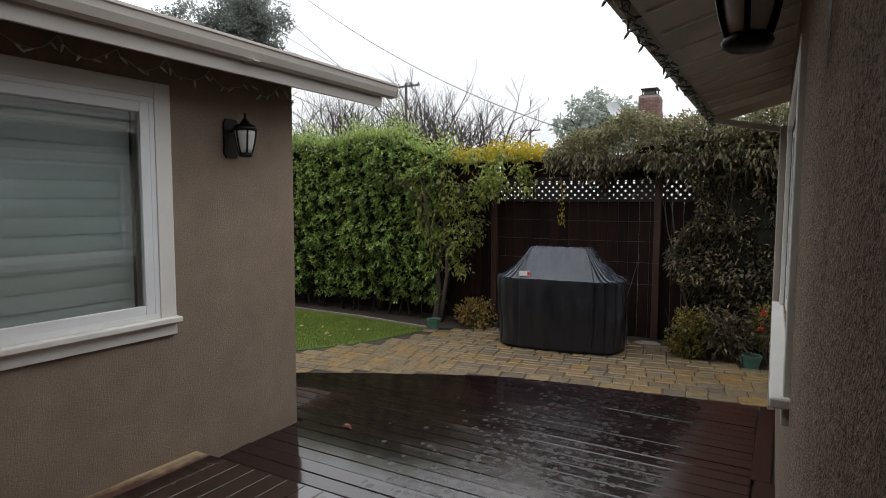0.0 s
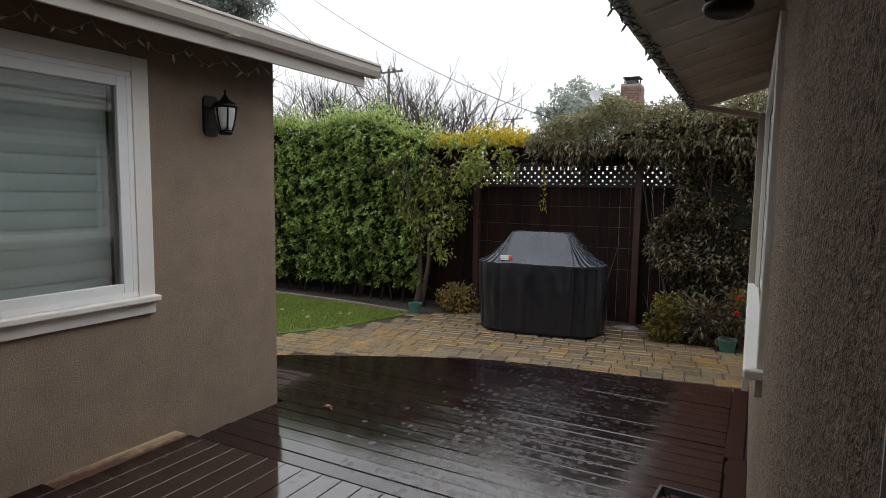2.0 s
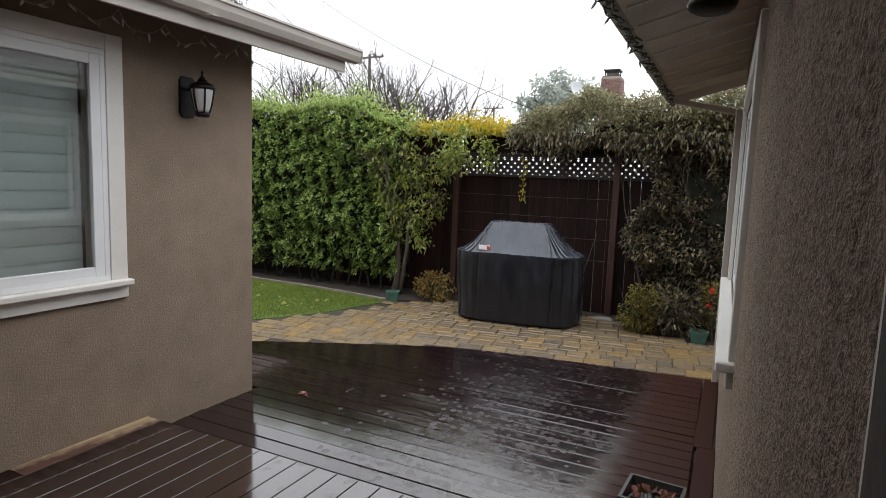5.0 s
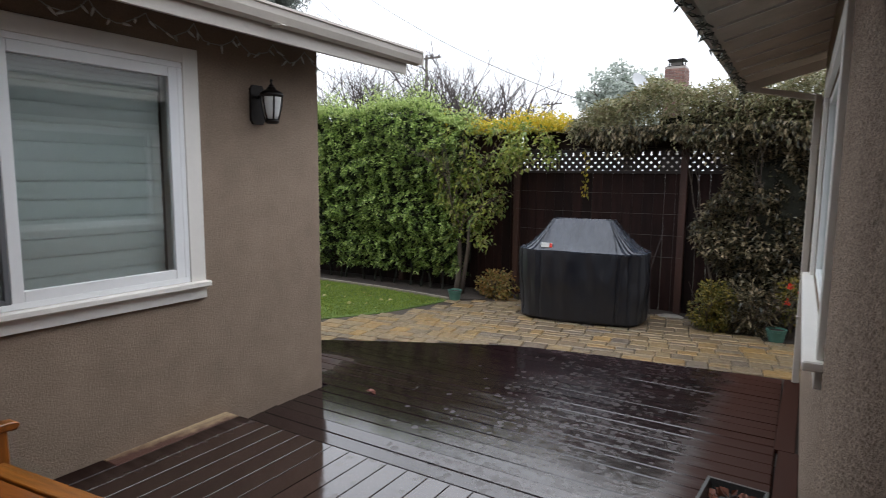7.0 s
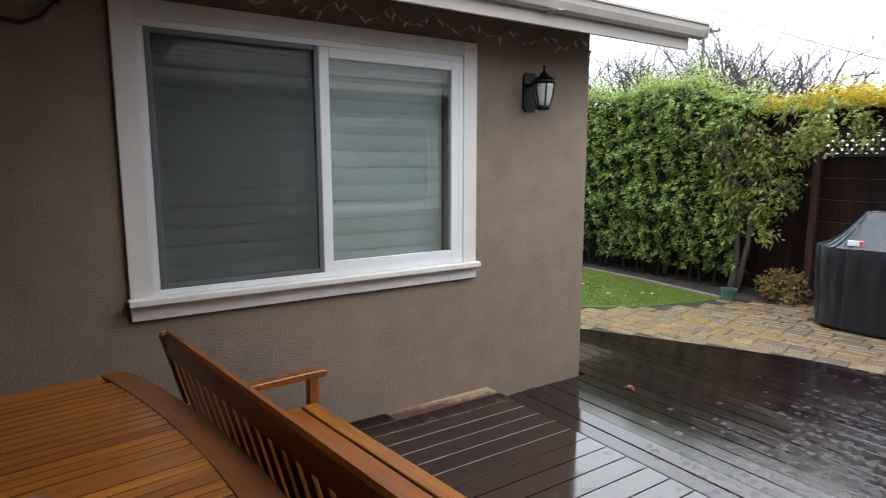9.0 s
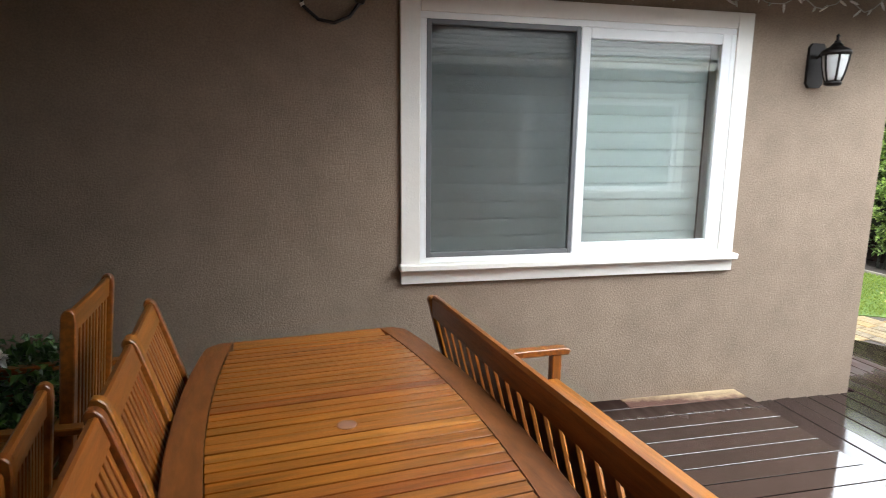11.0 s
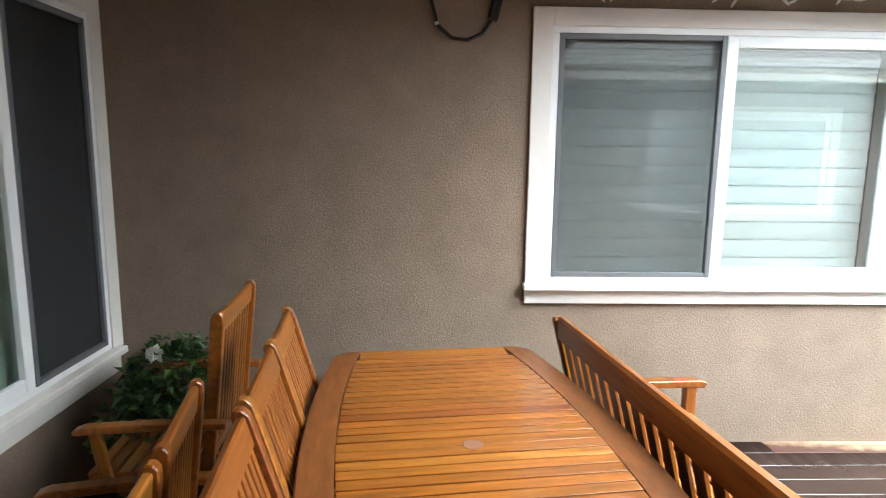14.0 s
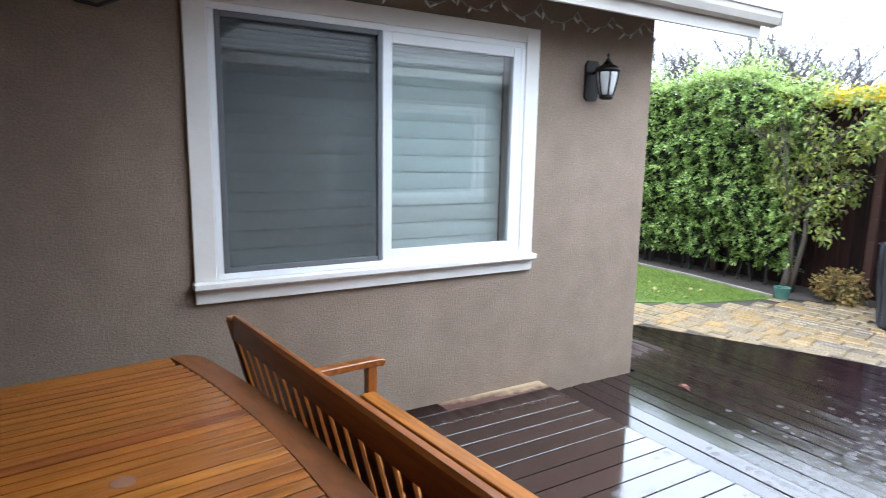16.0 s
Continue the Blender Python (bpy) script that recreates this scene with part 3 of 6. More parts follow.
def window_unit(name, label, m, y0, y1, z0, z1, mid, slat, casing=0.14, pitch=0.104, sill_out=0.07, screen_low=True, gap=0.055, mesh=None, tilt=3, apron=0.078, end=0.02):
    """A sliding window in local axes: the wall's face is x = 0, outside is +x, the sashes run along y."""
    w = thing(name, m, label, "window", kind="structure")
    T = 0.022
    cz0 = z0 - 0.01
    # casing boards and sill
    stick("casing", (T / 2, y0 - casing / 2, cz0), (T / 2, y0 - casing / 2, z1 + casing * 0.85), casing, T, WHITE, w, up=(1, 0, 0), bevel=0.003)
    stick("casing", (T / 2, y1 + casing / 2, cz0), (T / 2, y1 + casing / 2, z1 + casing * 0.85), casing, T, WHITE, w, up=(1, 0, 0), bevel=0.003)
    stick("head_casing", (T / 2, y0 + 0.001, z1 + casing * 0.425), (T / 2, y1 - 0.001, z1 + casing * 0.425), T, casing * 0.85, WHITE, w, bevel=0.003)
    stick("window_sill", (sill_out / 2, y0 - casing - 0.012, z0 - 0.016), (sill_out / 2, y1 + casing + min(end, 0.012), z0 - 0.016), sill_out, 0.038, WHITE, w, bevel=0.006)
    stick("apron", (0.013, y0 - casing, z0 - 0.0365 - apron / 2), (0.013, y1 + casing + min(0, end), z0 - 0.0365 - apron / 2), 0.026, apron, WHITE, w, bevel=0.003)
    # vinyl frame
    F = 0.035
    for a, b, ax in (((-0.03, y0, z0 + F / 2 + 0.004), (-0.03, y1, z0 + F / 2 + 0.004), 0), ((-0.03, y0, z1 - F / 2), (-0.03, y1, z1 - F / 2), 0),
                     ((-0.03, y0 + F / 2, z0 + F), (-0.03, y0 + F / 2, z1 - F), 1), ((-0.03, y1 - F / 2, z0 + F), (-0.03, y1 - F / 2, z1 - F), 1)):
        stick("window_frame", a, b, 0.09 if not ax else F, F if not ax else 0.09, VINYL, w, up=(0, 0, 1) if not ax else (1, 0, 0), bevel=0.003)
    for a in (y0 + 0.001, y1 - 0.017):
        block("jamb_liner", (-0.195, a, z0 + 0.002), (-0.077, a + 0.016, z1 - 0.002), VINYL, w)
    # sashes: one outer white, one behind a screen
    def sash(nm, a, b, x, wd, mt):
        s = []
        s.append(stick(nm, (x, a + wd / 2, z0 + F), (x, a + wd / 2, z1 - F), wd, 0.03, mt, w, up=(1, 0, 0), bevel=0.003))
        stick(nm, (x, b - wd / 2, z0 + F), (x, b - wd / 2, z1 - F), wd, 0.03, mt, w, up=(1, 0, 0), bevel=0.003)
        stick(nm, (x, a + wd, z0 + F + wd / 2), (x, b - wd, z0 + F + wd / 2), 0.028, wd, mt, w, bevel=0.003)
        stick(nm, (x, a + wd, z1 - F - wd / 2), (x, b - wd, z1 - F - wd / 2), 0.028, wd, mt, w, bevel=0.003)
    ya, yb = (y0 + F, mid + 0.035), (mid - 0.035, y1 - F)
    lo, hi = ((ya[0], mid - 0.037), yb) if screen_low else ((mid + 0.037, yb[1]), ya)
    sash("sash_rail", hi[0], hi[1], 0.0, 0.06, VINYL)
    sash("screen_frame", lo[0], lo[1], 0.002, 0.028, SCREEN_F)
    p = block("pane", (-0.012, hi[0] + 0.05, z0 + F + 0.05), (-0.008, hi[1] - 0.05, z1 - F - 0.05), GLASS, w)
    p.visible_shadow = False
    p = block("pane", (-0.042, lo[0] + 0.02, z0 + F + 0.02), (-0.038, lo[1] - 0.02, z1 - F - 0.02), GLASS, w)
    p.visible_shadow = False
    p = block("insect_screen", (0.0, lo[0] + 0.03, z0 + F + 0.03), (0.0015, lo[1] - 0.03, z1 - F - 0.03), mesh or SCREEN, w, "fine dark insect screen")
    p.visible_shadow = False
    # blind
    k = int((z1 - z0 - 0.08) / pitch)
    for a, b in (ya, yb):
        for i in range(k):
            z = z0 + 0.09 + i * pitch
            ob = new("blind_slat", slat_mesh(b - gap - a - 0.03, pitch * 1.12, slat))
            ob.parent = w
            ob.matrix_basis = pose(-0.115, a + 0.03, z, 0, -tilt + random.uniform(-0.8, 0.8), 0)
        for i in range(4):
            ob = new("blind_slat", slat_mesh(b - gap - a - 0.03, 0.034, slat))
            ob.parent = w
            ob.matrix_basis = pose(-0.105, a + 0.03, z1 - 0.10 - 0.028 * i, 0, -4 + random.uniform(-7, 7), random.uniform(-0.25, 0.25))
        stick("blind_rail", (-0.115, a + 0.03, z1 - 0.065), (-0.115, b - gap, z1 - 0.065), 0.05, 0.05, slat, w)
    return w


window_unit("window_1", "white two-sash sliding window with a pale blind drawn behind it", pose(WX, 0, 0), 0.505, 2.455, 0.955, 2.335, 1.475, BLIND, casing=0.11)

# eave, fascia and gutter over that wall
# Eave boards take the shade-darkened soffit paint
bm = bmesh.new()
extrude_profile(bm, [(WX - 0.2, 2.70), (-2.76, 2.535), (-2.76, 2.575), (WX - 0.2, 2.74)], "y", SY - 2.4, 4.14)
tagged(part("ceiling_eave_west", bm, SOFFIT_SHADE), "painted boards under the eave, darkened for the shade there", "soffit", kind="structure")
block("fascia_west", (-2.76, SY - 2.4, 2.47), (-2.735, 4.15, 2.60), BEIGE, bevel=0.003)
tagged(bpy.data.objects["fascia_west"], "pale grey-beige fascia board along the eave", "fascia", kind="structure")
bm = bmesh.new()
extrude_profile(bm, [(-2.733, 2.555), (-2.70, 2.545), (-2.665, 2.56), (-2.645, 2.60), (-2.64, 2.635), (-2.628, 2.64), (-2.628, 2.655), (-2.65, 2.655), (-2.655, 2.61),
                     (-2.675, 2.575), (-2.70, 2.56), (-2.722, 2.57), (-2.722, 2.655), (-2.733, 2.655)], "y", SY - 2.4, 4.24)
g = thing("rain_gutter", Matrix.Identity(4), "pale beige metal rain gutter along the low eave", "gutter")
part("trough", bm, BEIGE, g)
block("end_cap", (-2.733, 4.2405, 2.55), (-2.634, 4.245, 2.652), BEIGE, g, bevel=0.001)
for y in (-0.5, 1.1, 2.7):
    block("joint_band", (-2.735, y, 2.543), (-2.626, y + 0.05, 2.549), BEIGE, g)
bm = bmesh.new()
extrude_profile(bm, [(-2.69, 2.655), (-2.69, 2.672), (-6.2, 3.62), (-6.2, 3.58)], "y", SY - 2.4, 4.20)
extrude_profile(bm, [(-6.2, 3.58), (-6.2, 3.62), (-9.8, 2.67), (-9.8, 2.64)], "y", SY - 2.4, 4.20)
tagged(part("roof_west", bm, SHINGLE), "grey asphalt shingle roof, wet with rain", "roof", kind="structure")

# ---- wall with the low window ----
bm = bmesh.new()
hx0, hx1, hz0, hz1 = -3.15, -1.73, 0.59, 2.34
for a, b in (((WX + 0.001, SY - 0.2, GZ), (hx0, SY, 2.72)), ((hx1, SY - 0.2, GZ), (0.253, SY, 2.72)), ((hx0, SY - 0.2, GZ), (hx1, SY, hz0)), ((hx0, SY - 0.2, hz1), (hx1, SY, 2.72))):
    add_box(bm, a, b)
bmesh.ops.remove_doubles(bm, verts=bm.verts[:], dist=1e-5)
tagged(part("wall_south", bm, STUCCO), "taupe stucco wall behind the dining chairs", "wall", kind="structure")
bm = bmesh.new()
add_box(bm, (-4.0, -4.2, 0.0), (0.2, SY - 0.203, 2.6))
for f in bm.faces[:]:
    if f.calc_center_median().y > SY - 0.3:
        bm.faces.remove(f)
tagged(part("wall_room_south", bm, ROOM), "dim plain room behind the low window", "wall", kind="structure")
# local +x points out of the wall, local y runs along it
window_unit("window_2", "tall white sliding window with sage blinds and a dark screen", Matrix.Translation((0, SY, 0)) @ pose(0, 0, 0, 0, 0, 90), 1.74, 3.14, 0.60, 2.33, 2.473, BLIND_G, casing=0.108, screen_low=False, gap=0.05, mesh=SCREEN_D, tilt=12, apron=0.10, end=-0.045)
block("inner_jamb", (-0.092, 2.375, 0.64), (-0.078, 2.57, 2.30), BLIND_G, bpy.data.objects["window_2"])
# Unseen porch ceiling and roof; their reach is set to shade the dining area
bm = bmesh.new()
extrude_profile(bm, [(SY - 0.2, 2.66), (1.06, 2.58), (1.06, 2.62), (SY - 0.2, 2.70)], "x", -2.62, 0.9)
tagged(part("ceiling_porch", bm, SOFFIT_SHADE), "unseen boards over the dining area, added to shade it", "soffit", kind="structure")
bm = bmesh.new()
extrude_profile(bm, [(1.13, 2.70), (1.13, 2.72), (-4.4, 3.72), (-4.4, 3.68)], "x", -2.6, 0.9)
tagged(part("roof_south", bm, SHINGLE), "grey asphalt shingle roof, wet with rain", "roof", kind="structure")

# ---- the other wing, slightly askew ----
RW = Matrix.Translation((0.255, 0, 0)) @ Matrix.Rotation(TILT, 4, "Z")
east = wall_x("wall_east", 0.0, 0.2, SY, 6.02, GZ, 2.74, [(-0.62, 0.335, 0.0, 2.08), (2.46, 4.42, 1.06, 2.14)], "taupe stucco wall passing close by")
east.data.materials[0] = STUCCO_C
east.matrix_basis = RW


def lumpy_coat(y0, y1, z0, z1, step, grow, dz):
    """The near wall's thrown render as real lumps a few millimetres high."""
    ys = [y0]
    while ys[-1] < y1:
        ys.append(ys[-1] + step)
        step *= grow
    zs = [z0 + dz * k for k in range(int((z1 - z0) / dz) + 1)]
    pts = []
    for y in ys:
        for z in zs:
            h = 0.55 * noise.noise(Vector((y * 75, z * 75, 1.0))) + 0.45 * noise.noise(Vector((y * 160, z * 160, 4.0))) + 0.5 * noise.noise(Vector((y * 30, z * 30, 9.0)))
            pts.append((-0.003 - 0.0042 * max(-0.6, h), y, z))
    k = len(zs)
    faces = [(i * k + j, i * k + j + 1, (i + 1) * k + j + 1, (i + 1) * k + j) for i in range(len(ys) - 1) for j in range(k - 1)]
    me = bpy.data.meshes.new("stucco_coat")
    me.from_pydata(pts, [], faces)
    ob = finish(new("stucco_coat", me), STUCCO_C, True)
    ob.parent = east
    ob["label"] = "lumpy sand render, rough to the touch"


lumpy_coat(0.432, 2.32, 0.05, 2.55, 0.0055, 1.004, 0.0075)
bm = bmesh.new()
add_box(bm, (0.203, -1.6, 0.0), (3.5, 6.0, 2.6))
for f in bm.faces[:]:
    if f.calc_center_median().x < 0.3:
        bm.faces.remove(f)
ob = tagged(part("wall_room_east", bm, ROOM), "dim plain room inside the other wing", "wall", kind="structure")
ob.matrix_basis = RW
block("wall_north_east", (0.201, 5.82, GZ), (4.6, 6.02, 2.74), STUCCO)
tagged(bpy.data.objects["wall_north_east"], "taupe stucco end wall of the other wing", "wall", kind="structure").matrix_basis = RW
# door opening beside the camera
d = thing("door_1", RW, "open white-framed doorway in the stucco wall", "door", kind="structure")
# Near casing is coloured dark to pass for the doorway's unlit inside
stick("door_casing", (-0.006, 0.375, 0.0), (-0.006, 0.375, 2.14), 0.085, 0.012, SOFFIT_SHADE, d, up=(1, 0, 0), bevel=0.003)
stick("casing_bead", (-0.005, 0.424, 0.0), (-0.005, 0.424, 2.14), 0.012, 0.010, WHITE, d, up=(1, 0, 0), bevel=0.002)
stick("door_casing", (-0.008, -0.66, 0.0), (-0.008, -0.66, 2.14), 0.085, 0.016, WHITE, d, up=(1, 0, 0), bevel=0.003)
stick("door_casing", (-0.008, -0.60, 2.12), (-0.008, 0.32, 2.12), 0.016, 0.085, WHITE, d, bevel=0.003)
stick("door_jamb", (0.1, 0.325, 0.0), (0.1, 0.325, 2.08), 0.2, 0.02, WHITE, d, up=(0, 1, 0), bevel=0.002)
# its window, seen edge-on
w3 = thing("window_3", RW, "white window casing seen edge-on along the stucco wall", "window", kind="structure")
for y in (2.41, 4.47):
    stick("casing", (-0.012, y, 1.06), (-0.012, y, 2.24), 0.10, 0.024, WHITE, w3, up=(1, 0, 0), bevel=0.003)
stick("head_casing", (-0.012, 2.461, 2.19), (-0.012, 4.419, 2.19), 0.024, 0.10, WHITE, w3, bevel=0.003)
stick("window_sill", (-0.032, 2.33, 1.043), (-0.032, 4.55, 1.043), 0.064, 0.034, WHITE, w3, bevel=0.005)
stick("apron", (-0.013, 2.36, 0.993), (-0.013, 4.52, 0.993), 0.026, 0.064, WHITE, w3, bevel=0.003)
for y in (2.49, 4.39):
    stick("sash", (0.03, y, 1.062), (0.03, y, 2.138), 0.055, 0.05, VINYL, w3, up=(1, 0, 0), bevel=0.003)
for z in (1.085, 2.115):
    stick("sash_rail", (0.03, 2.52, z), (0.03, 4.36, z), 0.045, 0.045, VINYL, w3, bevel=0.003)
block("pane", (0.028, 2.51, 1.10), (0.032, 4.37, 2.10), GLASS, w3).visible_shadow = False
block("blind", (0.07, 2.48, 1.07), (0.075, 4.40, 2.13), BLIND, w3)
# eave of that wing
bm = bmesh.new()
E0 = -0.62
extrude_profile(bm, [(0.2, 2.745), (E0, 2.515), (E0, 2.545), (0.2, 2.775)], "y", SY - 1.0, 6.32)
ob = tagged(part("ceiling_eave_east", bm, SOFFIT), "painted eave boards with narrow pale battens", "soffit", kind="structure")
ob.matrix_basis = RW
for k in range(18):
    y = -0.583 + 0.38 * k
    stick("batten", (E0 + 0.03, y, 2.521), (0.0, y, 2.686), 0.014, 0.022, WHITE, ob, bevel=0)
block("fascia_east", (E0 - 0.028, SY - 1.0, 2.44), (E0 - 0.002, 6.33, 2.56), BEIGE, bevel=0.003)
tagged(bpy.data.objects["fascia_east"], "pale beige fascia board on the near eave", "fascia", kind="structure").matrix_basis = RW
block("fascia_gable", (E0, 6.322, 2.44), (0.22, 6.345, 2.47), BEIGE)
f = bpy.data.objects["fascia_gable"]
for v in f.data.vertices:
    v.co.z += (v.co.x - E0) * 0.267 + (0.09 if v.co.z > 2.46 else 0.0)
tagged(f, "pale beige barge board closing the eave", "fascia", kind="structure").matrix_basis = RW
bm = bmesh.new()
extrude_profile(bm, [(E0 - 0.05, 2.56), (E0 - 0.05, 2.58), (3.4, 3.68), (3.4, 3.64)], "y", SY - 1.0, 6.36)
extrude_profile(bm, [(3.4, 3.64), (3.4, 3.68), (7.4, 2.60), (7.4, 2.56)], "y", SY - 1.0, 6.36)
ob = tagged(part("roof_east", bm, SHINGLE), "grey asphalt shingle roof over the other wing", "roof", kind="structure")
ob.matrix_basis = RW
# downspout at the far corner
dsp = thing("downspout", RW, "beige metal downspout running down the stucco corner", "downspout")
stick("elbow", (E0 + 0.01, 6.15, 2.455), (-0.035, 6.10, 2.33), 0.05, 0.05, BEIGE, dsp, bevel=0.006)
stick("pipe", (-0.035, 6.0, 2.345), (-0.035, 6.0, LZ), 0.07, 0.055, BEIGE, dsp, up=(1, 0, 0), bevel=0.006)
for z in (0.45, 1.9):
    stick("strap", (-0.035, 6.0, z), (-0.035, 6.0, z + 0.03), 0.078, 0.064, BEIGE, dsp, up=(1, 0, 0), bevel=0.002)


# ---- decks ----
def far_edge(y):
    """Where the diagonal front of the low deck cuts a board at y."""
    pts = [(-4.9, 4.36), (-4.24, 4.72), (-3.34, 5.21), (-2.49, 5.63), (-1.93, 5.80), (-1.15, 5.88), (0.12, 6.03)]
    for (x0, y0), (x1, y1) in zip(pts, pts[1:]):
        if y <= y1:
            return x0 + (x1 - x0) * max(0.0, (y - y0)) / (y1 - y0)
    return 0.12


low = thing("floor_low_deck", pose(0, 0, LZ), "dark brown wet deck of long boards", "deck", kind="structure")
P, G = 0.142, 0.007
y = 2.735
k = 0
while y < 6.0:
    y1 = min(y + P - G, 6.02)
    left = WX + 0.004 if y < 3.66 else max(-4.9, far_edge(y1))
    right = rx(y) - 0.135
    if right - left > 0.1:
        cuts = [left, right]
        if k in (9, 14, 18):
            cuts = [left, left + (right - left) * (0.35 + 0.12 * (k % 4)), right]
        if k == 12:
            cuts = [left, -1.85, right]
        if y > 4.3:
            bm = bmesh.new()
            a = max(-4.9, far_edge(y))
            add_box(bm, (-9, y, -0.026), (cuts[1] - 0.0015, y1, 0.0))
            for v in bm.verts:
                if v.co.x < -8:
                    v.co.x = a if v.co.y < (y + y1) / 2 else left
            for v in bm.verts:
                v.co.z += random.uniform(-0.001, 0.001)
            part("deck_board", bm, DECK, low)
            cuts = cuts[1:]
        for a, b in zip(cuts, cuts[1:]):
            lift = 0.004 if k == 2 else 0.0
            cup = {1: 2.6, 2: 3.2, 3: 1.8, 12: -2.4}.get(k, random.uniform(-0.5, 1.6))
            piece("deck_board", (b - a - 0.003, y1 - y, 0.026), DECK, low, pose((a + b) / 2, (y + y1) / 2, -0.013 + lift + random.uniform(-0.0015, 0.0015), cup, 0, 0), 0.007)
    y += P
    k += 1
for a, b in ((2.74, 4.4), (4.403, 6.02)):
    stick("border_board", (rx((a + b) / 2) - 0.07, a, -0.011), (rx((a + b) / 2) - 0.07, b, -0.011), 0.12, 0.026, DECK, low, bevel=0.003)
block("deck_frame", (-4.5, 2.75, -0.06), (0.1, 5.0, -0.03), FENCE, low)
high = thing("floor_high_deck", pose(0, 0, 0), "dark brown deck one step up, boards wet where rain reaches", "deck", kind="structure")
x = WX + 0.004
k = 0
while x < 0.10:
    x1 = min(x + 0.142 - G, rx(1) - 0.01)
    if x1 - x > 0.03:
        for a, b in ((SY + 0.003, 0.62 + 0.3 * (k % 3)), (0.623 + 0.3 * (k % 3), 2.695)):
            if k == 0 and b > 2:
                stick("deck_board", ((x + x1) / 2, a, -0.013), ((x + x1) / 2, 1.84, -0.013), x1 - x, 0.026, DECK2, high, bevel=0.003)
                stick("deck_board", ((x + x1) / 2, 1.843, -0.013), ((x + x1) / 2, b, -0.013), x1 - x, 0.026, DECK_DRY, high, bevel=0.003, label="pale worn dry board end")
            else:
                stick("deck_board", ((x + x1) / 2, a, -0.013 + random.uniform(-0.001, 0.001)), ((x + x1) / 2, b, -0.013), x1 - x, 0.026, DECK2, high, bevel=0.0012)
    x += 0.142
    k += 1
block("riser", (WX + 0.004, 2.70, -0.109), (rx(2.7) - 0.004, 2.722, -0.028), DECK, high)
block("deck_frame", (WX + 0.01, SY + 0.01, -0.15), (0.1, 2.69, -0.04), FENCE, high)
# ---- dining table ----
table = thing("dining_table", pose(-1.757, -0.009, 0, 0, 0, 6.9), "orange oiled teak extending table with a slatted top", "table")
TL, TZ = 0.95, 0.75


def half_width(x):
    return 0.540 - 0.09 * (x / TL) ** 2 - (0.05 * ((abs(x) - 0.89) / 0.06) ** 2 if abs(x) > 0.89 else 0.0)


def rim(bm, sgn, x0, x1, w, z0, z1, n=14):
    rows = []
    for i in range(n + 1):
        x = x0 + (x1 - x0) * i / n
        o, q = half_width(x), 0.540 - 0.09 * (x / TL) ** 2 - w
        rows.append([bm.verts.new((x, sgn * yy, zz)) for yy, zz in ((q, z1), (o - 0.006, z1), (o, z1 - 0.006), (o, z0), (q, z0))])
    for a, b in zip(rows, rows[1:]):
        for k in range(5):
            bm.faces.new((a[k], a[(k + 1) % 5], b[(k + 1) % 5], b[k]))
    bm.faces.new(rows[0][::-1])
    bm.faces.new(rows[-1])
    bmesh.ops.recalc_face_normals(bm, faces=bm.faces[:])


for s in (-1, 1):
    bm = bmesh.new()
    rim(bm, s, -TL, TL, 0.109, TZ - 0.028, TZ, 40)
    part("side_rim", bm, TEAK_D, table, "curved darker side board")
for s in (-1, 1):
    x = s * (TL - 0.057)
    hw = 0.540 - 0.09 * ((abs(x) + 0.056) / TL) ** 2 - 0.111
    stick("end_board", (x, -hw, TZ - 0.013), (x, hw, TZ - 0.013), 0.112, 0.026, TEAK, table, bevel=0.002)
for s in (-1, 1):
    for i in range(15):
        x = s * (0.0845 + i * 0.0516)
        hw = half_width(abs(x) + 0.024) - 0.112
        stick("table_slat", (x, -hw, TZ - 0.014 + random.uniform(-0.0012, 0.0006)), (x, hw, TZ - 0.014), 0.0448, 0.028, TEAK, table, bevel=0.001)
for x in (-0.0275, 0.0275):
    hw = half_width(x) - 0.111
    stick("centre_board", (x, -hw, TZ - 0.011), (x, hw, TZ - 0.011), 0.054, 0.022, TEAK, table, bevel=0.001)
bm = bmesh.new()
lathe(bm, [(0.033, TZ - 0.01), (0.033, TZ + 0.001), (0.029, TZ + 0.002)], 24)
part("umbrella_hole_cap", bm, mat("brown_plastic_cap", (0.19, 0.085, 0.045), 0.6), table, "brown plastic plug")
for s in (-1, 1):
    stick("apron", (-TL + 0.16, s * 0.30, TZ - 0.075), (TL - 0.16, s * 0.30, TZ - 0.075), 0.024, 0.09, TEAK_D, table)
    for e in (-1, 1):
        stick("leg", (e * (TL - 0.14), s * 0.30, 0.0), (e * (TL - 0.14), s * 0.30, TZ - 0.03), 0.065, 0.065, TEAK_D, table)
for e in (-1, 1):
    stick("cross_apron", (e * (TL - 0.14), -0.27, TZ - 0.075), (e * (TL - 0.14), 0.27, TZ - 0.075), 0.024, 0.09, TEAK_D, table)


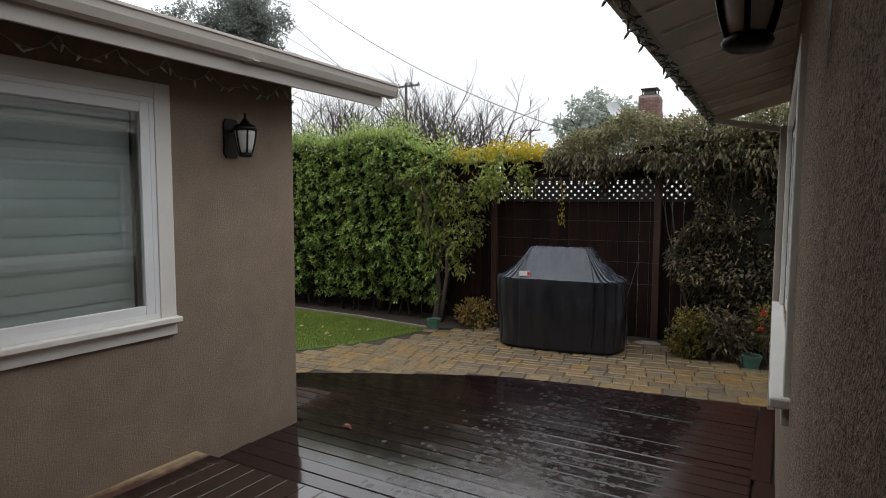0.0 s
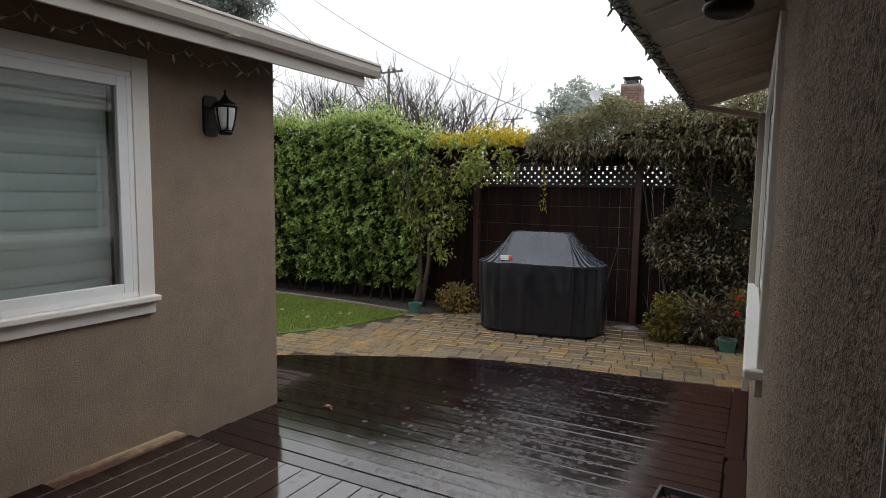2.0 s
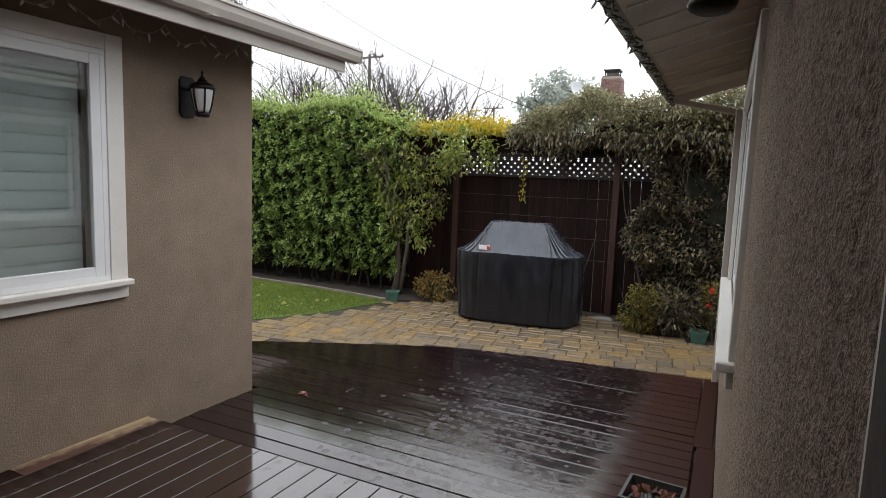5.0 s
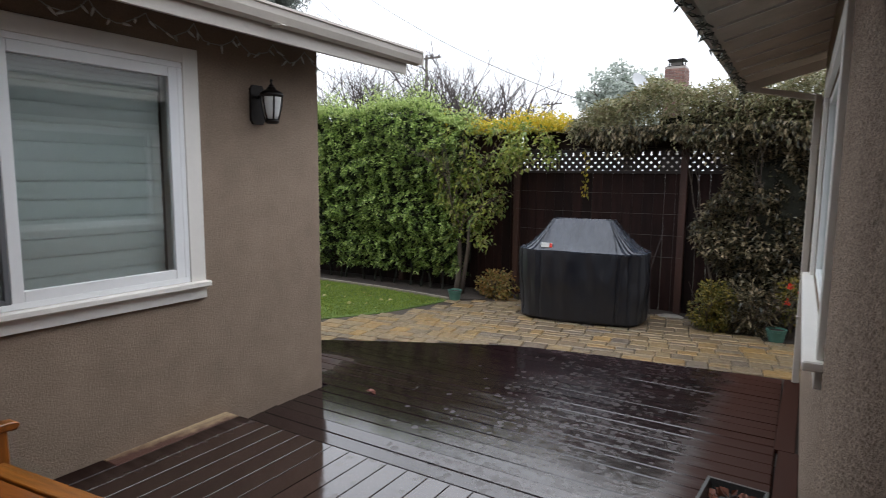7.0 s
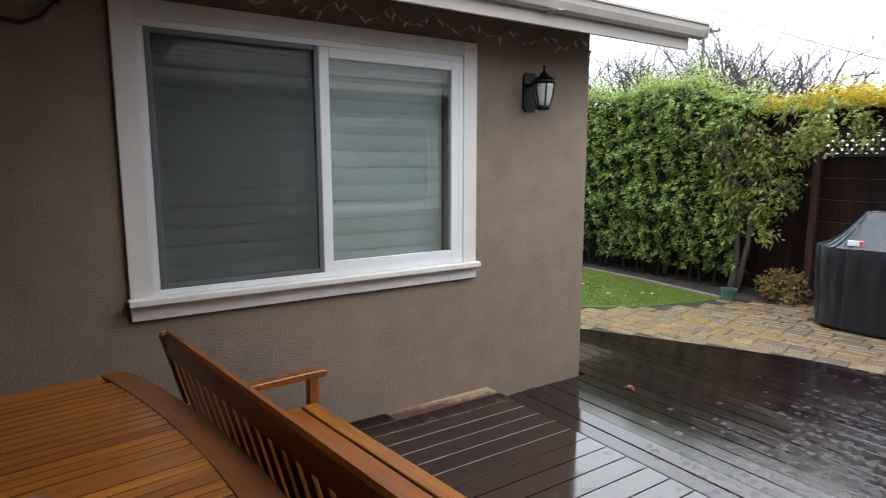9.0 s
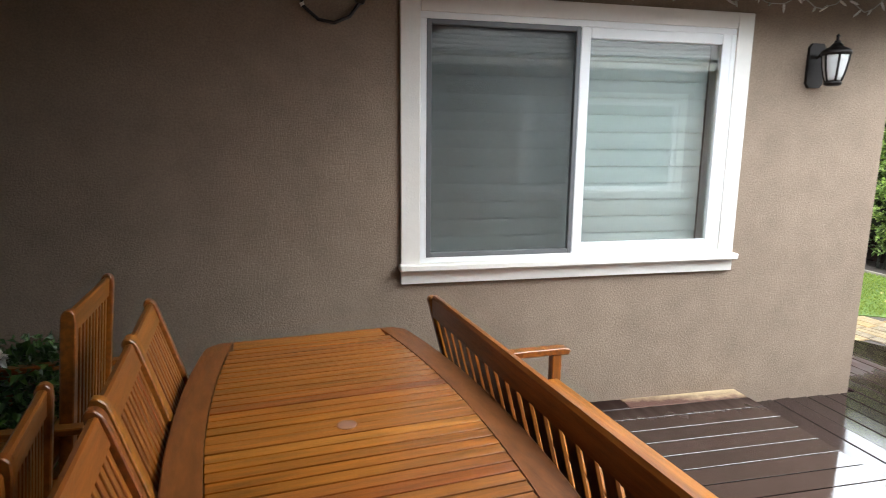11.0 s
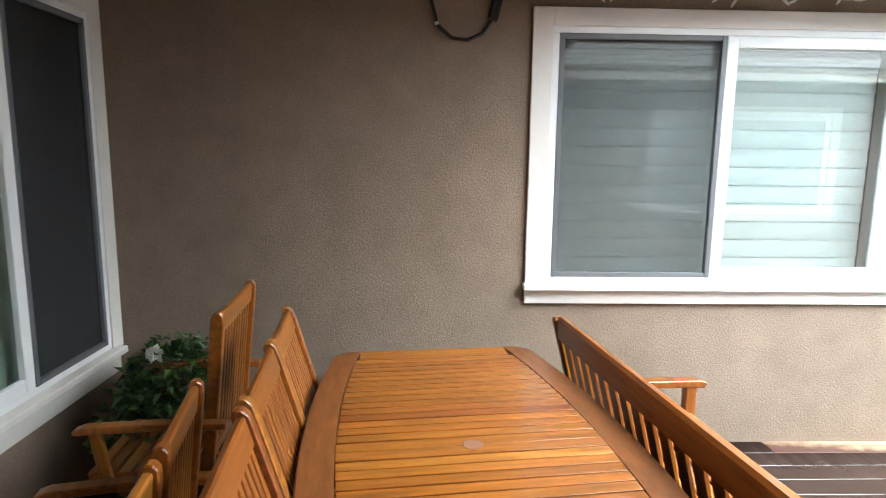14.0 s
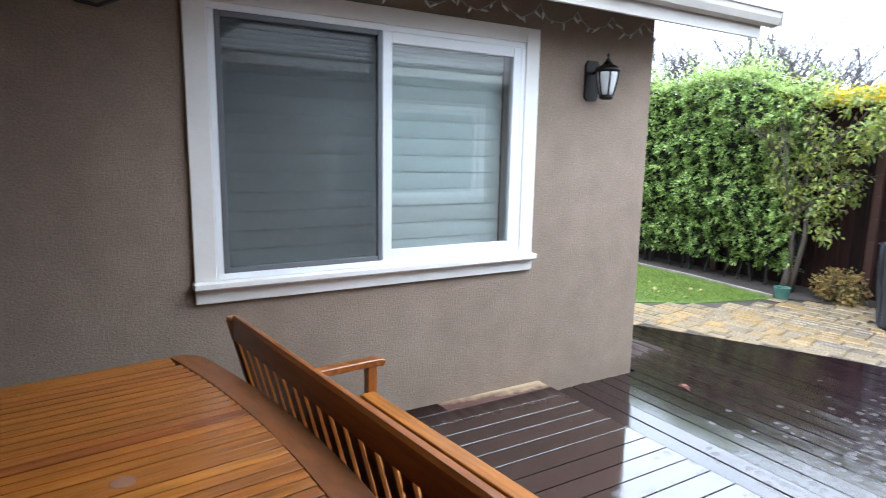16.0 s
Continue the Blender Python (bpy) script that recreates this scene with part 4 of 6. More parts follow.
# ---- bench with its back to the table ----
def bench(m, L):
    b = thing("garden_bench", m, "orange teak bench with slatted back pushed against the table", "bench")
    lean = 0.13
    # local: x along the bench, y towards its front, back at y = 0
    def back(x, z):
        return (x, 0.10 - lean * (z - 0.40) / 0.5, z)
    for x in (0.03, L - 0.03):
        stick("rear_leg", (x, 0.10, 0.0), (x, 0.10, 0.42), 0.05, 0.06, TEAK, b, up=(0, 1, 0))
        stick("back_post", back(x, 0.40), back(x, 0.90), 0.05, 0.045, TEAK, b, up=(0, 1, 0), bevel=0.012)
        stick("front_leg", (x, 0.685, 0.0), (x, 0.685, 0.522), 0.05, 0.055, TEAK, b, up=(0, 1, 0))
        bm = bmesh.new()
        extrude_profile(bm, [(0.04, 0.525), (0.04, 0.552), (0.25, 0.562), (0.50, 0.560), (0.715, 0.556), (0.755, 0.548), (0.764, 0.535), (0.750, 0.514), (0.70, 0.520), (0.3, 0.528)], "x", x - 0.032, x + 0.032)
        bmesh.ops.bevel(bm, geom=bm.edges[:], offset=0.004, segments=1, affect="EDGES")
        part("armrest", bm, TEAK, b, "weathered teak arm with pale worn top")
        stick("side_rail", (x, 0.12, 0.33), (x, 0.63, 0.33), 0.03, 0.07, TEAK, b)
    bm = bmesh.new()
    extrude_profile(bm, [(-0.018, 0.80), (-0.022, 0.895), (-0.012, 0.908), (0.006, 0.908), (0.014, 0.897), (0.022, 0.80)], "x", 0.056, L - 0.056)
    part("top_rail", bm, TEAK, b, at=pose(0, -0.012, 0))
    stick("lower_rail", back(0.055, 0.47), back(L - 0.055, 0.47), 0.028, 0.06, TEAK, b)
    n = int((L - 0.12) / 0.098)
    for i in range(n):
        x = 0.06 + (i + 0.5) * (L - 0.12) / n
        stick("back_slat", back(x, 0.49), back(x, 0.812), 0.062, 0.014, TEAK, b, up=(0, 1, 0), bevel=0.002)
    for i in range(6):
        y = 0.16 + i * 0.097
        stick("seat_slat", (0.06, y, 0.378), (L - 0.06, y, 0.378), 0.083, 0.022, TEAK, b, bevel=0.004)
    stick("front_rail", (0.055, 0.655, 0.33), (L - 0.055, 0.655, 0.33), 0.025, 0.07, TEAK, b)
    return b


bench(pose(-2.772, 0.495, 0, 0, 0, 6.6), 2.0)


# ---- folding armchairs ----
def chair(m, label, lean, wd=0.52, top=1.03, arm=0.64, reach=0.475, group="teak folding chairs"):
    """Local: faces +y, back at y = 0, middle at x = 0."""
    c = thing("folding_chair", m, label, "chair", group)
    def back(x, z):
        return Vector((x, 0.02 - lean * (z - 0.42), z))
    for s in (-1, 1):
        x = s * (wd / 2 - 0.018)
        bm = bmesh.new()
        prof = [(-0.02, 0.40), (0.022, 0.40), (0.024, top - 0.05), (0.022, top - 0.015), (0.010, top), (-0.008, top), (-0.022, top - 0.015), (-0.026, top - 0.05)]
        extrude_profile(bm, prof, "x", x - 0.017, x + 0.017)
        for v in bm.verts:
            v.co.y += 0.02 - lean * (v.co.z - 0.42)
        bmesh.ops.bevel(bm, geom=bm.edges[:], offset=0.004, segments=1, affect="EDGES")
        part("back_post", bm, TEAK, c)
        stick("front_leg", (x, 0.50, 0.0), back(x, 0.60) + Vector((0, 0.02, 0)), 0.03, 0.05, TEAK, c)
        stick("rear_leg", (x * 0.93, -0.08, 0.0), (x * 0.93, 0.40, 0.43), 0.03, 0.05, TEAK, c)
        bm = bmesh.new()
        extrude_profile(bm, [(-0.07, arm - 0.015), (-0.07, arm + 0.010), (0.2, arm + 0.018), (reach - 0.035, arm + 0.012), (reach, arm), (reach - 0.005, arm - 0.018), (0.2, arm - 0.01)], "x", s * (wd / 2 + 0.028) - 0.026, s * (wd / 2 + 0.028) + 0.026)
        bmesh.ops.bevel(bm, geom=bm.edges[:], offset=0.004, segments=1, affect="EDGES")
        part("armrest", bm, TEAK, c)
        stick("arm_post", (s * (wd / 2 + 0.028), 0.36, 0.40), (s * (wd / 2 + 0.028), 0.40, arm - 0.01), 0.03, 0.04, TEAK, c, up=(0, 1, 0))
        stick("seat_rail", (s * (wd / 2 - 0.04), 0.03, 0.40), (s * (wd / 2 - 0.04), 0.46, 0.415), 0.022, 0.04, TEAK, c)
    stick("top_rail", back(-wd / 2 + 0.036, top - 0.055), back(wd / 2 - 0.036, top - 0.055), 0.026, 0.085, TEAK, c, up=(0, -lean, 1), bevel=0.006)
    stick("low_rail", back(-wd / 2 + 0.036, 0.50), back(wd / 2 - 0.036, 0.50), 0.024, 0.05, TEAK, c, up=(0, -lean, 1))
    for i in range(11):
        x = -wd / 2 + 0.036 + (i + 0.5) * (wd - 0.072) / 11
        stick("back_slat", back(x, 0.51), back(x, top - 0.09), 0.025, 0.012, TEAK, c, up=(0, 1, 0), bevel=0.002)
    for i in range(8):
        y = 0.06 + i * 0.055
        stick("seat_slat", (-wd / 2 + 0.03, y, 0.435), (wd / 2 - 0.03, y, 0.435), 0.043, 0.016, TEAK, c, bevel=0.002)
    return c


tucked = chair(pose(-2.205, -0.552, 0, 0, 0, 6.3), "orange teak folding armchair tucked in against the table", 0.30, wd=0.50)
copy_thing(tucked, pose(-1.718, -0.498, 0, 0, 0, 6.3))
copy_thing(tucked, pose(-1.190, -0.436, 0, 0, 0, 6.3))
turned = chair(pose(-2.453, -0.998, 0, 0, 0, 184.7), "orange teak armchair turned to face the low window", 0.10, wd=0.62, top=1.07, arm=0.65, reach=0.47)
lower = chair(pose(-1.567, -0.870, 0, 0, 0, 190), "orange teak folding chair standing back to back with another", 0.10, wd=0.468, top=0.955, arm=0.60, reach=0.46)
copy_thing(lower, pose(-1.06, -0.79, 0, 0, 0, 188))


# ---- potted plant by the low window ----
def ball_leaves(rng, n, c, r, inner=0.5):
    d = rng.normal(0, 1, (n, 3))
    d /= np.linalg.norm(d, axis=1, keepdims=True)
    rr = rng.uniform(inner, 1, (n, 1))
    return np.array(c) + d * np.array(r) * rr, d


rng = np.random.default_rng(5)


def pot(parent, r, h, m, z0=0.0, name="pot"):
    bm = bmesh.new()
    lathe(bm, [(r * 0.72, z0), (r * 0.93, z0 + h * 0.8), (r, z0 + h * 0.82), (r * 1.02, z0 + h), (r * 0.88, z0 + h), (r * 0.84, z0 + h * 0.85)], 28)
    part(name, bm, m, parent, smooth=False)
    bm = bmesh.new()
    lathe(bm, [(r * 0.85, z0 + h * 0.8), (r * 0.84, z0 + h * 0.87), (0.01, z0 + h * 0.9)], 20)
    part("potting_soil", bm, SOIL, parent)


gard = thing("potted_gardenia", pose(-3.0, -1.50, 0), "glossy dark shrub with a white bloom in a black pot", "potted plant")
pot(gard, 0.17, 0.28, BLACK_PL)
for k in range(7):
    bm = bmesh.new()
    a = k * 0.9
    tube(bm, [(0.03 * math.cos(a), 0.03 * math.sin(a), 0.24), (0.09 * math.cos(a), 0.09 * math.sin(a), 0.42), (0.2 * math.cos(a), 0.2 * math.sin(a), 0.60)], [0.008, 0.006, 0.003], 6)
    part("stem", bm, BARK, gard)
p1, d1 = ball_leaves(rng, 1900, (0.15, 0.12, 0.49), (0.30, 0.26, 0.27), 0.45)
p2, d2 = ball_leaves(rng, 900, (0.36, 0.06, 0.36), (0.27, 0.22, 0.27), 0.3)
leaves("foliage", np.concatenate([p1, p2]), np.concatenate([d1, d2]), 0.056, 0.031, L_GARD, gard, seed=3, wild=0.6)
for c, r in (((0.34, 0.10, 0.74), 0.044), ((0.33, 0.14, 0.36), 0.03)):
    q, dd = ball_leaves(rng, 24, c, (0.01, 0.01, 0.01))
    tagged(leaves("bloom", q, dd, r * 0.85, r * 0.8, PETAL, gard, "white bloom", seed=9, wild=0.3, droop=-0.4), "white bloom", kind="stuff")


# ---- lanterns ----
def lantern(m, label):
    """Local: the wall is x = 0, the lamp hangs out along +x; z = 0 at the lamp's foot."""
    q = thing("wall_lantern", m, label, "wall lamp", "wall lanterns")
    bm = bmesh.new()
    extrude_profile(bm, [(-0.068, 0.03), (-0.068, 0.27), (-0.045, 0.30), (0.045, 0.30), (0.068, 0.27), (0.068, 0.03), (0.045, 0.0), (-0.045, 0.0)], "x", 0.0, 0.022)
    part("back_plate", bm, IRON, q)
    bm = bmesh.new()
    tube(bm, [(0.02, 0, 0.20), (0.06, 0, 0.225), (0.12, 0, 0.25), (0.175, 0, 0.25)], 0.010, 8)
    part("arm", bm, IRON, q)
    cx = 0.175
    bm = bmesh.new()
    lathe(bm, [(0.020, 0.284), (0.034, 0.268), (0.040, 0.256), (0.066, 0.246), (0.088, 0.230), (0.094, 0.216), (0.090, 0.204), (0.074, 0.200)], 20, (cx, 0, 0))
    part("cap", bm, IRON, q, smooth=True)
    bm = bmesh.new()
    lathe(bm, [(0.018, 0.282), (0.020, 0.292), (0.009, 0.298), (0.008, 0.318), (0.012, 0.326), (0.003, 0.340)], 12, (cx, 0, 0))
    part("finial", bm, IRON, q, smooth=True)
    bm = bmesh.new()
    prof = [(0.044, 0.030), (0.057, 0.07), (0.068, 0.12), (0.076, 0.17), (0.078, 0.203)]
    lathe(bm, prof, 24, (cx, 0, 0))
    part("glass_shade", bm, FROST, q, "frosted white glass", smooth=True)
    for k in range(6):
        a = 2 * math.pi * (k + 0.5) / 6
        bm = bmesh.new()
        tube(bm, [(cx + (r + 0.004) * math.cos(a), (r + 0.004) * math.sin(a), z) for r, z in prof], 0.007, 6)
        part("rib", bm, IRON, q)
    bm = bmesh.new()
    lathe(bm, [(0.036, 0.0), (0.050, 0.008), (0.055, 0.020), (0.047, 0.034)], 20, (cx, 0, 0))
    part("base", bm, IRON, q, smooth=True)
    return q


lan = lantern(pose(WX, 3.045, 2.005) @ Matrix.Scale(0.90, 4), "dark bronze wall lantern with frosted glass panes")
copy_thing(lan, RW @ pose(0.015, 1.38, 1.985, 0, 0, 180) @ Matrix.Scale(0.92, 4))


# ---- string lights ----
def mini_bulb(m, k):
    if ("mini", m.name) not in CACHE:
        bm = bmesh.new()
        lathe(bm, [(0.005 * k, 0.0), (0.008 * k, -0.010 * k), (0.007 * k, -0.036 * k), (0.001, -0.056 * k)], 7)
        me = bpy.data.meshes.new("bulb")
        bm.to_mesh(me)
        bm.free()
        me.materials.append(m)
        CACHE["mini", m.name] = me
    return CACHE["mini", m.name]


def string_lights(label, line, cord, n, sag, spread, seed, bulb=BULB, size=1.0):
    r = random.Random(seed)
    s = thing("string_lights", Matrix.Identity(4), label, "string lights", "string lights")
    bm = bmesh.new()
    pts = []
    for i in range(n * 4 + 1):
        f = i / (n * 4)
        p = line(f)
        u = (i % 8) / 8
        p = p + Vector((r.uniform(-spread, spread), r.uniform(-0.012, 0.012), -sag * 4 * u * (1 - u) + r.uniform(-0.008, 0.008)))
        pts.append(p)
    tube(bm, pts, 0.0034, 5)
    part("cord", bm, cord, s)
    for i in range(1, len(pts) - 1, 2):
        ob = new("bulb", mini_bulb(bulb, size))
        ob.parent = s
        ob.matrix_basis = Matrix.Translation(pts[i]) @ pose(0, 0, 0, r.uniform(-70, 70), r.uniform(-70, 70), r.uniform(0, 360))
        sk = piece("socket", (0.006, 0.006, 0.016), cord, s, Matrix.Translation(pts[i]) @ pose(0, 0, 0, r.uniform(-40, 40), r.uniform(-40, 40), 0), 0.001)
    return s


string_lights("mini lights on a pale cord looped under the eave", lambda f: Vector((WX + 0.06, 0.6 + 3.04 * f, 2.575)), WIRE_W, 19, 0.10, 0.01, 2)
string_lights("mini lights on a dark cord wound along the eave", lambda f: RW @ Vector((E0 + 0.02, 1.0 + 5.3 * f, 2.445)), WIRE_D, 46, 0.03, 0.035, 4, BULB_D, 0.75)

# cable loop on the wall
cab = thing("hanging_cable", pose(WX, 0.03, 2.25), "black power cord looped on the wall", "cable")
bm = bmesh.new()
tube(bm, [(0.02, -0.17, 0.40), (0.02, -0.17, 0.20), (0.022, -0.135, 0.075), (0.025, -0.06, 0.012), (0.025, 0.02, 0.0), (0.025, 0.10, 0.035), (0.022, 0.155, 0.11), (0.02, 0.18, 0.22), (0.02, 0.18, 0.40)], 0.0095, 10)
part("cord", bm, BLACK_PL, cab, smooth=True)
stick("plug", (0.028, 0.150, 0.10), (0.028, 0.180, 0.22), 0.052, 0.04, BLACK_PL, cab, up=(1, 0, 0), bevel=0.008)
stick("cord_tag", (0.024, -0.143, 0.09), (0.024, -0.136, 0.075), 0.02, 0.018, WHITE, cab, up=(1, 0, 0), bevel=0.001, label="white paper tag")

# square planter with dead stems
pl = thing("square_planter", pose(-0.09, 3.22, LZ, 0, 0, -4), "square dark planter holding dry brown leaves", "planter")
bm = bmesh.new()
r0, r1 = 0.115, 0.145
ring = lambda r, z: [bm.verts.new((sx * r, sy * r, z)) for sx, sy in ((-1, -1), (1, -1), (1, 1), (-1, 1))]
R = [ring(r0, 0), ring(r1 - 0.01, 0.17), ring(r1, 0.172), ring(r1, 0.20), ring(r1 - 0.016, 0.20), ring(r1 - 0.03, 0.15)]
bm.faces.new(R[0][::-1])
for a, b in zip(R, R[1:]):
    for k in range(4):
        bm.faces.new((a[k], a[(k + 1) % 4], b[(k + 1) % 4], b[k]))
bm.faces.new(R[-1])
part("pot", bm, mat("grey_green_plastic", (0.028, 0.031, 0.031), 0.35, 0.2, 9), pl)
q, dd = ball_leaves(rng, 60, (0, 0, 0.155), (0.10, 0.10, 0.03))
leaves("dry_leaves", q, dd, 0.07, 0.04, LEAF_RED, pl, "dry red-brown leaves", seed=4)
for k in range(7):
    bm = bmesh.new()
    a = k * 0.9
    tube(bm, [(0.05 * math.cos(a), 0.05 * math.sin(a), 0.15), (0.09 * math.cos(a), 0.08 * math.sin(a), 0.25)], [0.002, 0.001], 5)
    part("dry_stem", bm, TWIG, pl)

# fallen leaf on the low deck
lf = thing("fallen_leaf", pose(-2.82, 3.76, LZ + 0.002), "curled red-brown leaf lying on the wet deck", "leaf")
q = np.zeros((5, 3)) + np.array([0, 0, 0.008])
leaves("leaf_blade", q, np.array([(math.cos(k), math.sin(k), 0.15) for k in (0, 0.7, 1.4, 2.2, 3.3)]), 0.07, 0.035, LEAF_RED, lf, seed=8, wild=0.1, droop=0)

# ---- covered grill ----
grill = thing("covered_grill", pose(-2.27, 7.33, GZ + 0.028, 0, 0, 7), "large grill under a wet black vinyl cover", "grill")


def creased(bm, levels, pulls, n=360, sway=0.02, seed=1):
    """Cloth in rings from the hem up: (half length, half depth, height, squareness, slack); pulls: (angle, width, depth) of the folds."""
    rings = []
    for a, b, z, squ, slack in levels:
        ring = []
        for k in range(n):
            t = 2 * math.pi * k / n
            c, q = math.cos(t), math.sin(t)
            x = a * math.copysign(abs(c) ** (2 / squ), c)
            y = b * math.copysign(abs(q) ** (2 / squ), q)
            w = noise.noise(Vector((x * 4 + seed, y * 4, z * 1.6))) + 0.5 * noise.noise(Vector((x * 9, y * 9 + seed, z * 5.0)))
            f = 0.0
            for g, wd, dp in pulls:
                d = ((t - g + math.pi) % (2 * math.pi) - math.pi) / wd
                f += dp * max(0.0, 1 - (d if d > 0 else -d * 2.5)) * slack
            r = 1 + sway * w * (0.4 + slack) - f
            ring.append(bm.verts.new((x * r, y * (r + sway * w), z + 0.008 * noise.noise(Vector((x * 3, y * 3, 5 + z))) - f * 0.10)))
        rings.append(ring)
    for p, q in zip(rings, rings[1:]):
        for k in range(n):
            bm.faces.new((p[k], p[(k + 1) % n], q[(k + 1) % n], q[k]))
    return rings


bm = bmesh.new()
lv = [(0.71, 0.33, 0.0, 3.2, 0.4)] + [(0.760 + 0.045 * math.sin(1.9 * f + 0.3), 0.355 + 0.025 * math.sin(2.2 * f + 0.2), 0.04 + 0.84 * f, 3.2, 0.6 + 0.4 * math.sin(3 * f)) for f in [i / 20 for i in range(21)]]
creased(bm, lv, [(4.25, 0.09, 0.07), (4.02, 0.05, -0.03), (3.70, 0.08, 0.05), (3.40, 0.07, 0.06), (5.18, 0.06, 0.045), (5.42, 0.07, 0.07), (5.70, 0.06, 0.07), (5.95, 0.06, 0.07), (4.75, 0.06, 0.02)], sway=0.030, seed=3)
ob = part("cover_skirt", bm, COVER, grill, smooth=True)
ob.data.set_sharp_from_angle(angle=radians(28))
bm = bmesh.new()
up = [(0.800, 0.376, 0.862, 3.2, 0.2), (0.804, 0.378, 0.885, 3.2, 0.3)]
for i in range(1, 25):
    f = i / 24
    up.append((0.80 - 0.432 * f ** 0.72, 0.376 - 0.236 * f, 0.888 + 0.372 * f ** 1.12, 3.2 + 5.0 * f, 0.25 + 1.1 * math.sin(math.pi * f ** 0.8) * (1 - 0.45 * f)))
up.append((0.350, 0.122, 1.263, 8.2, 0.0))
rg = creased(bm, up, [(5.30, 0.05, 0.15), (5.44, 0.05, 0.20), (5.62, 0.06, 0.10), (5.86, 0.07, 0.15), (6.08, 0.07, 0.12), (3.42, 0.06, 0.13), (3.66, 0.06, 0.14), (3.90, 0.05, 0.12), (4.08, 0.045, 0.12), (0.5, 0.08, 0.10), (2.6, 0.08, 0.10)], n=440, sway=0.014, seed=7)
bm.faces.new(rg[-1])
ob = part("cover_top", bm, COVER_T, grill, "wet black vinyl top, its colour greyed for sky sheen", smooth=True)
ob.data.set_sharp_from_angle(angle=radians(22))
for sx in (-1, 1):
    bm = bmesh.new()
    tube(bm, [(sx * 0.36, -0.140, 1.258), (sx * 0.41, -0.262, 1.09), (sx * 0.47, -0.366, 0.90)], 0.005, 6)
    part("cover_seam", bm, COVER, grill)
    bm = bmesh.new()
    tube(bm, [(sx * 0.52, -0.352, 0.87), (sx * 0.51, -0.350, 0.5), (sx * 0.49, -0.325, 0.06)], 0.006, 6)
    part("cover_seam", bm, COVER, grill)
bm = bmesh.new()
tube(bm, [(-0.34, -0.132, 1.263), (0, -0.134, 1.260), (0.34, -0.132, 1.264)], 0.007, 6)
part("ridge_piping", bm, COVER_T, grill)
stick("label_patch", (-0.45, -0.345, 0.945), (-0.31, -0.345, 0.945), 0.006, 0.06, VINYL, grill, label="small white patch with a red corner")
stick("label_corner", (-0.342, -0.349, 0.945), (-0.312, -0.349, 0.945), 0.005, 0.05, PETAL_R, grill)
for x in (-0.55, 0.55):
    for y in (-0.18, 0.18):
        bm = bmesh.new()
        tube(bm, [(x - 0.02, y, 0.035), (x + 0.02, y, 0.035)], 0.034, 14)
        part("caster", bm, BLACK_PL, grill)

# ---- fence ----
fence = thing("fence", pose(0, FY, GZ), "dark wet board fence with a lattice strip", "fence")
x = -9.6
while x < 4.0:
    h = 1.86 if -3.62 < x < -0.6 else 2.42
    piece("fence_board", (0.137, 0.02, h), FENCE, fence, pose(x, random.uniform(-0.003, 0.003), h / 2), 0.003)
    x += 0.14
for x in (-8.0, -5.8, -3.66, -1.30, 0.9, 3.0):
    piece("fence_post", (0.09, 0.09, 2.52), POSTWOOD, fence, pose(x, -0.06, 1.26), 0.006)
for z in (1.88, 2.17):
    stick("lattice_rail", (-3.6, -0.02, z), (-0.6, -0.02, z), 0.04, 0.04, LATTICE, fence)
stick("top_board", (-9.6, 0, 2.44), (4.0, 0, 2.44), 0.10, 0.035, FENCE, fence)
stick("cap_board", (-3.6, 0, 2.305), (-0.6, 0, 2.305), 0.022, 0.23, FENCE, fence)
for k in range(35):
    x = -3.95 + k * 0.108
    for s in (-1, 1):
        a, b = (x, -0.030 + 0.004 * s, 1.90), (x + s * 0.25, -0.030 + 0.004 * s, 2.15)
        if min(a[0], b[0]) > -3.95 and max(a[0], b[0]) < -0.3:
            stick("lattice_strip", a, b, 0.050, 0.006, LATTICE, fence, up=(0, 1, 0.01), bevel=0)
for z in (0.76, 1.05, 1.33, 1.60, 2.205):
    bm = bmesh.new()
    tube(bm, [(-3.66, -0.11, z), (-2.5, -0.112, z - 0.008), (-1.28, -0.11, z)], 0.0018, 5)
    part("trellis_wire", bm, GALV, fence, "thin horizontal training wire")

# ---- beds, lawn and edging ----
def sheet(name, pts, z, m, label, cat):
    bm = bmesh.new()
    vs = [bm.verts.new((x, y, z)) for x, y in pts]
    f = bm.faces.new(vs)
    r = bmesh.ops.extrude_face_region(bm, geom=[f])
    for v in r["geom"]:
        if isinstance(v, bmesh.types.BMVert):
            v.co.z -= 0.05
    bmesh.ops.recalc_face_normals(bm, faces=bm.faces[:])
    return tagged(part(name, bm, m), label, cat, kind="structure")


sheet("ground_bed", [(-10, 7.6), (-6.9, 7.54), (-5.6, 7.52), (-4.3, 7.40), (-3.9, 7.62), (-3.3, 8.05), (-1.2, 8.12), (-0.9, 7.60), (1.6, 7.20), (1.6, FY), (-10, FY)], GZ + 0.02, SOIL, "dark wet planting bed along the fence", "soil")
LP = [(-10, 4.2), (-5.75, 4.2), (-4.97, 5.46), (-4.55, 6.16), (-4.33, 6.9), (-4.24, 7.30), (-5.6, 7.46), (-6.9, 7.48), (-10, 7.54)]
sheet("ground_lawn", LP, GZ + 0.022, LAWN, "short bright green lawn, wet with rain", "lawn")


def inside(p, poly):
    c = False
    for (x0, y0), (x1, y1) in zip(poly, poly[1:] + poly[:1]):
        if (y0 > p[1]) != (y1 > p[1]) and p[0] < (x1 - x0) * (p[1] - y0) / (y1 - y0) + x0:
            c = not c
    return c


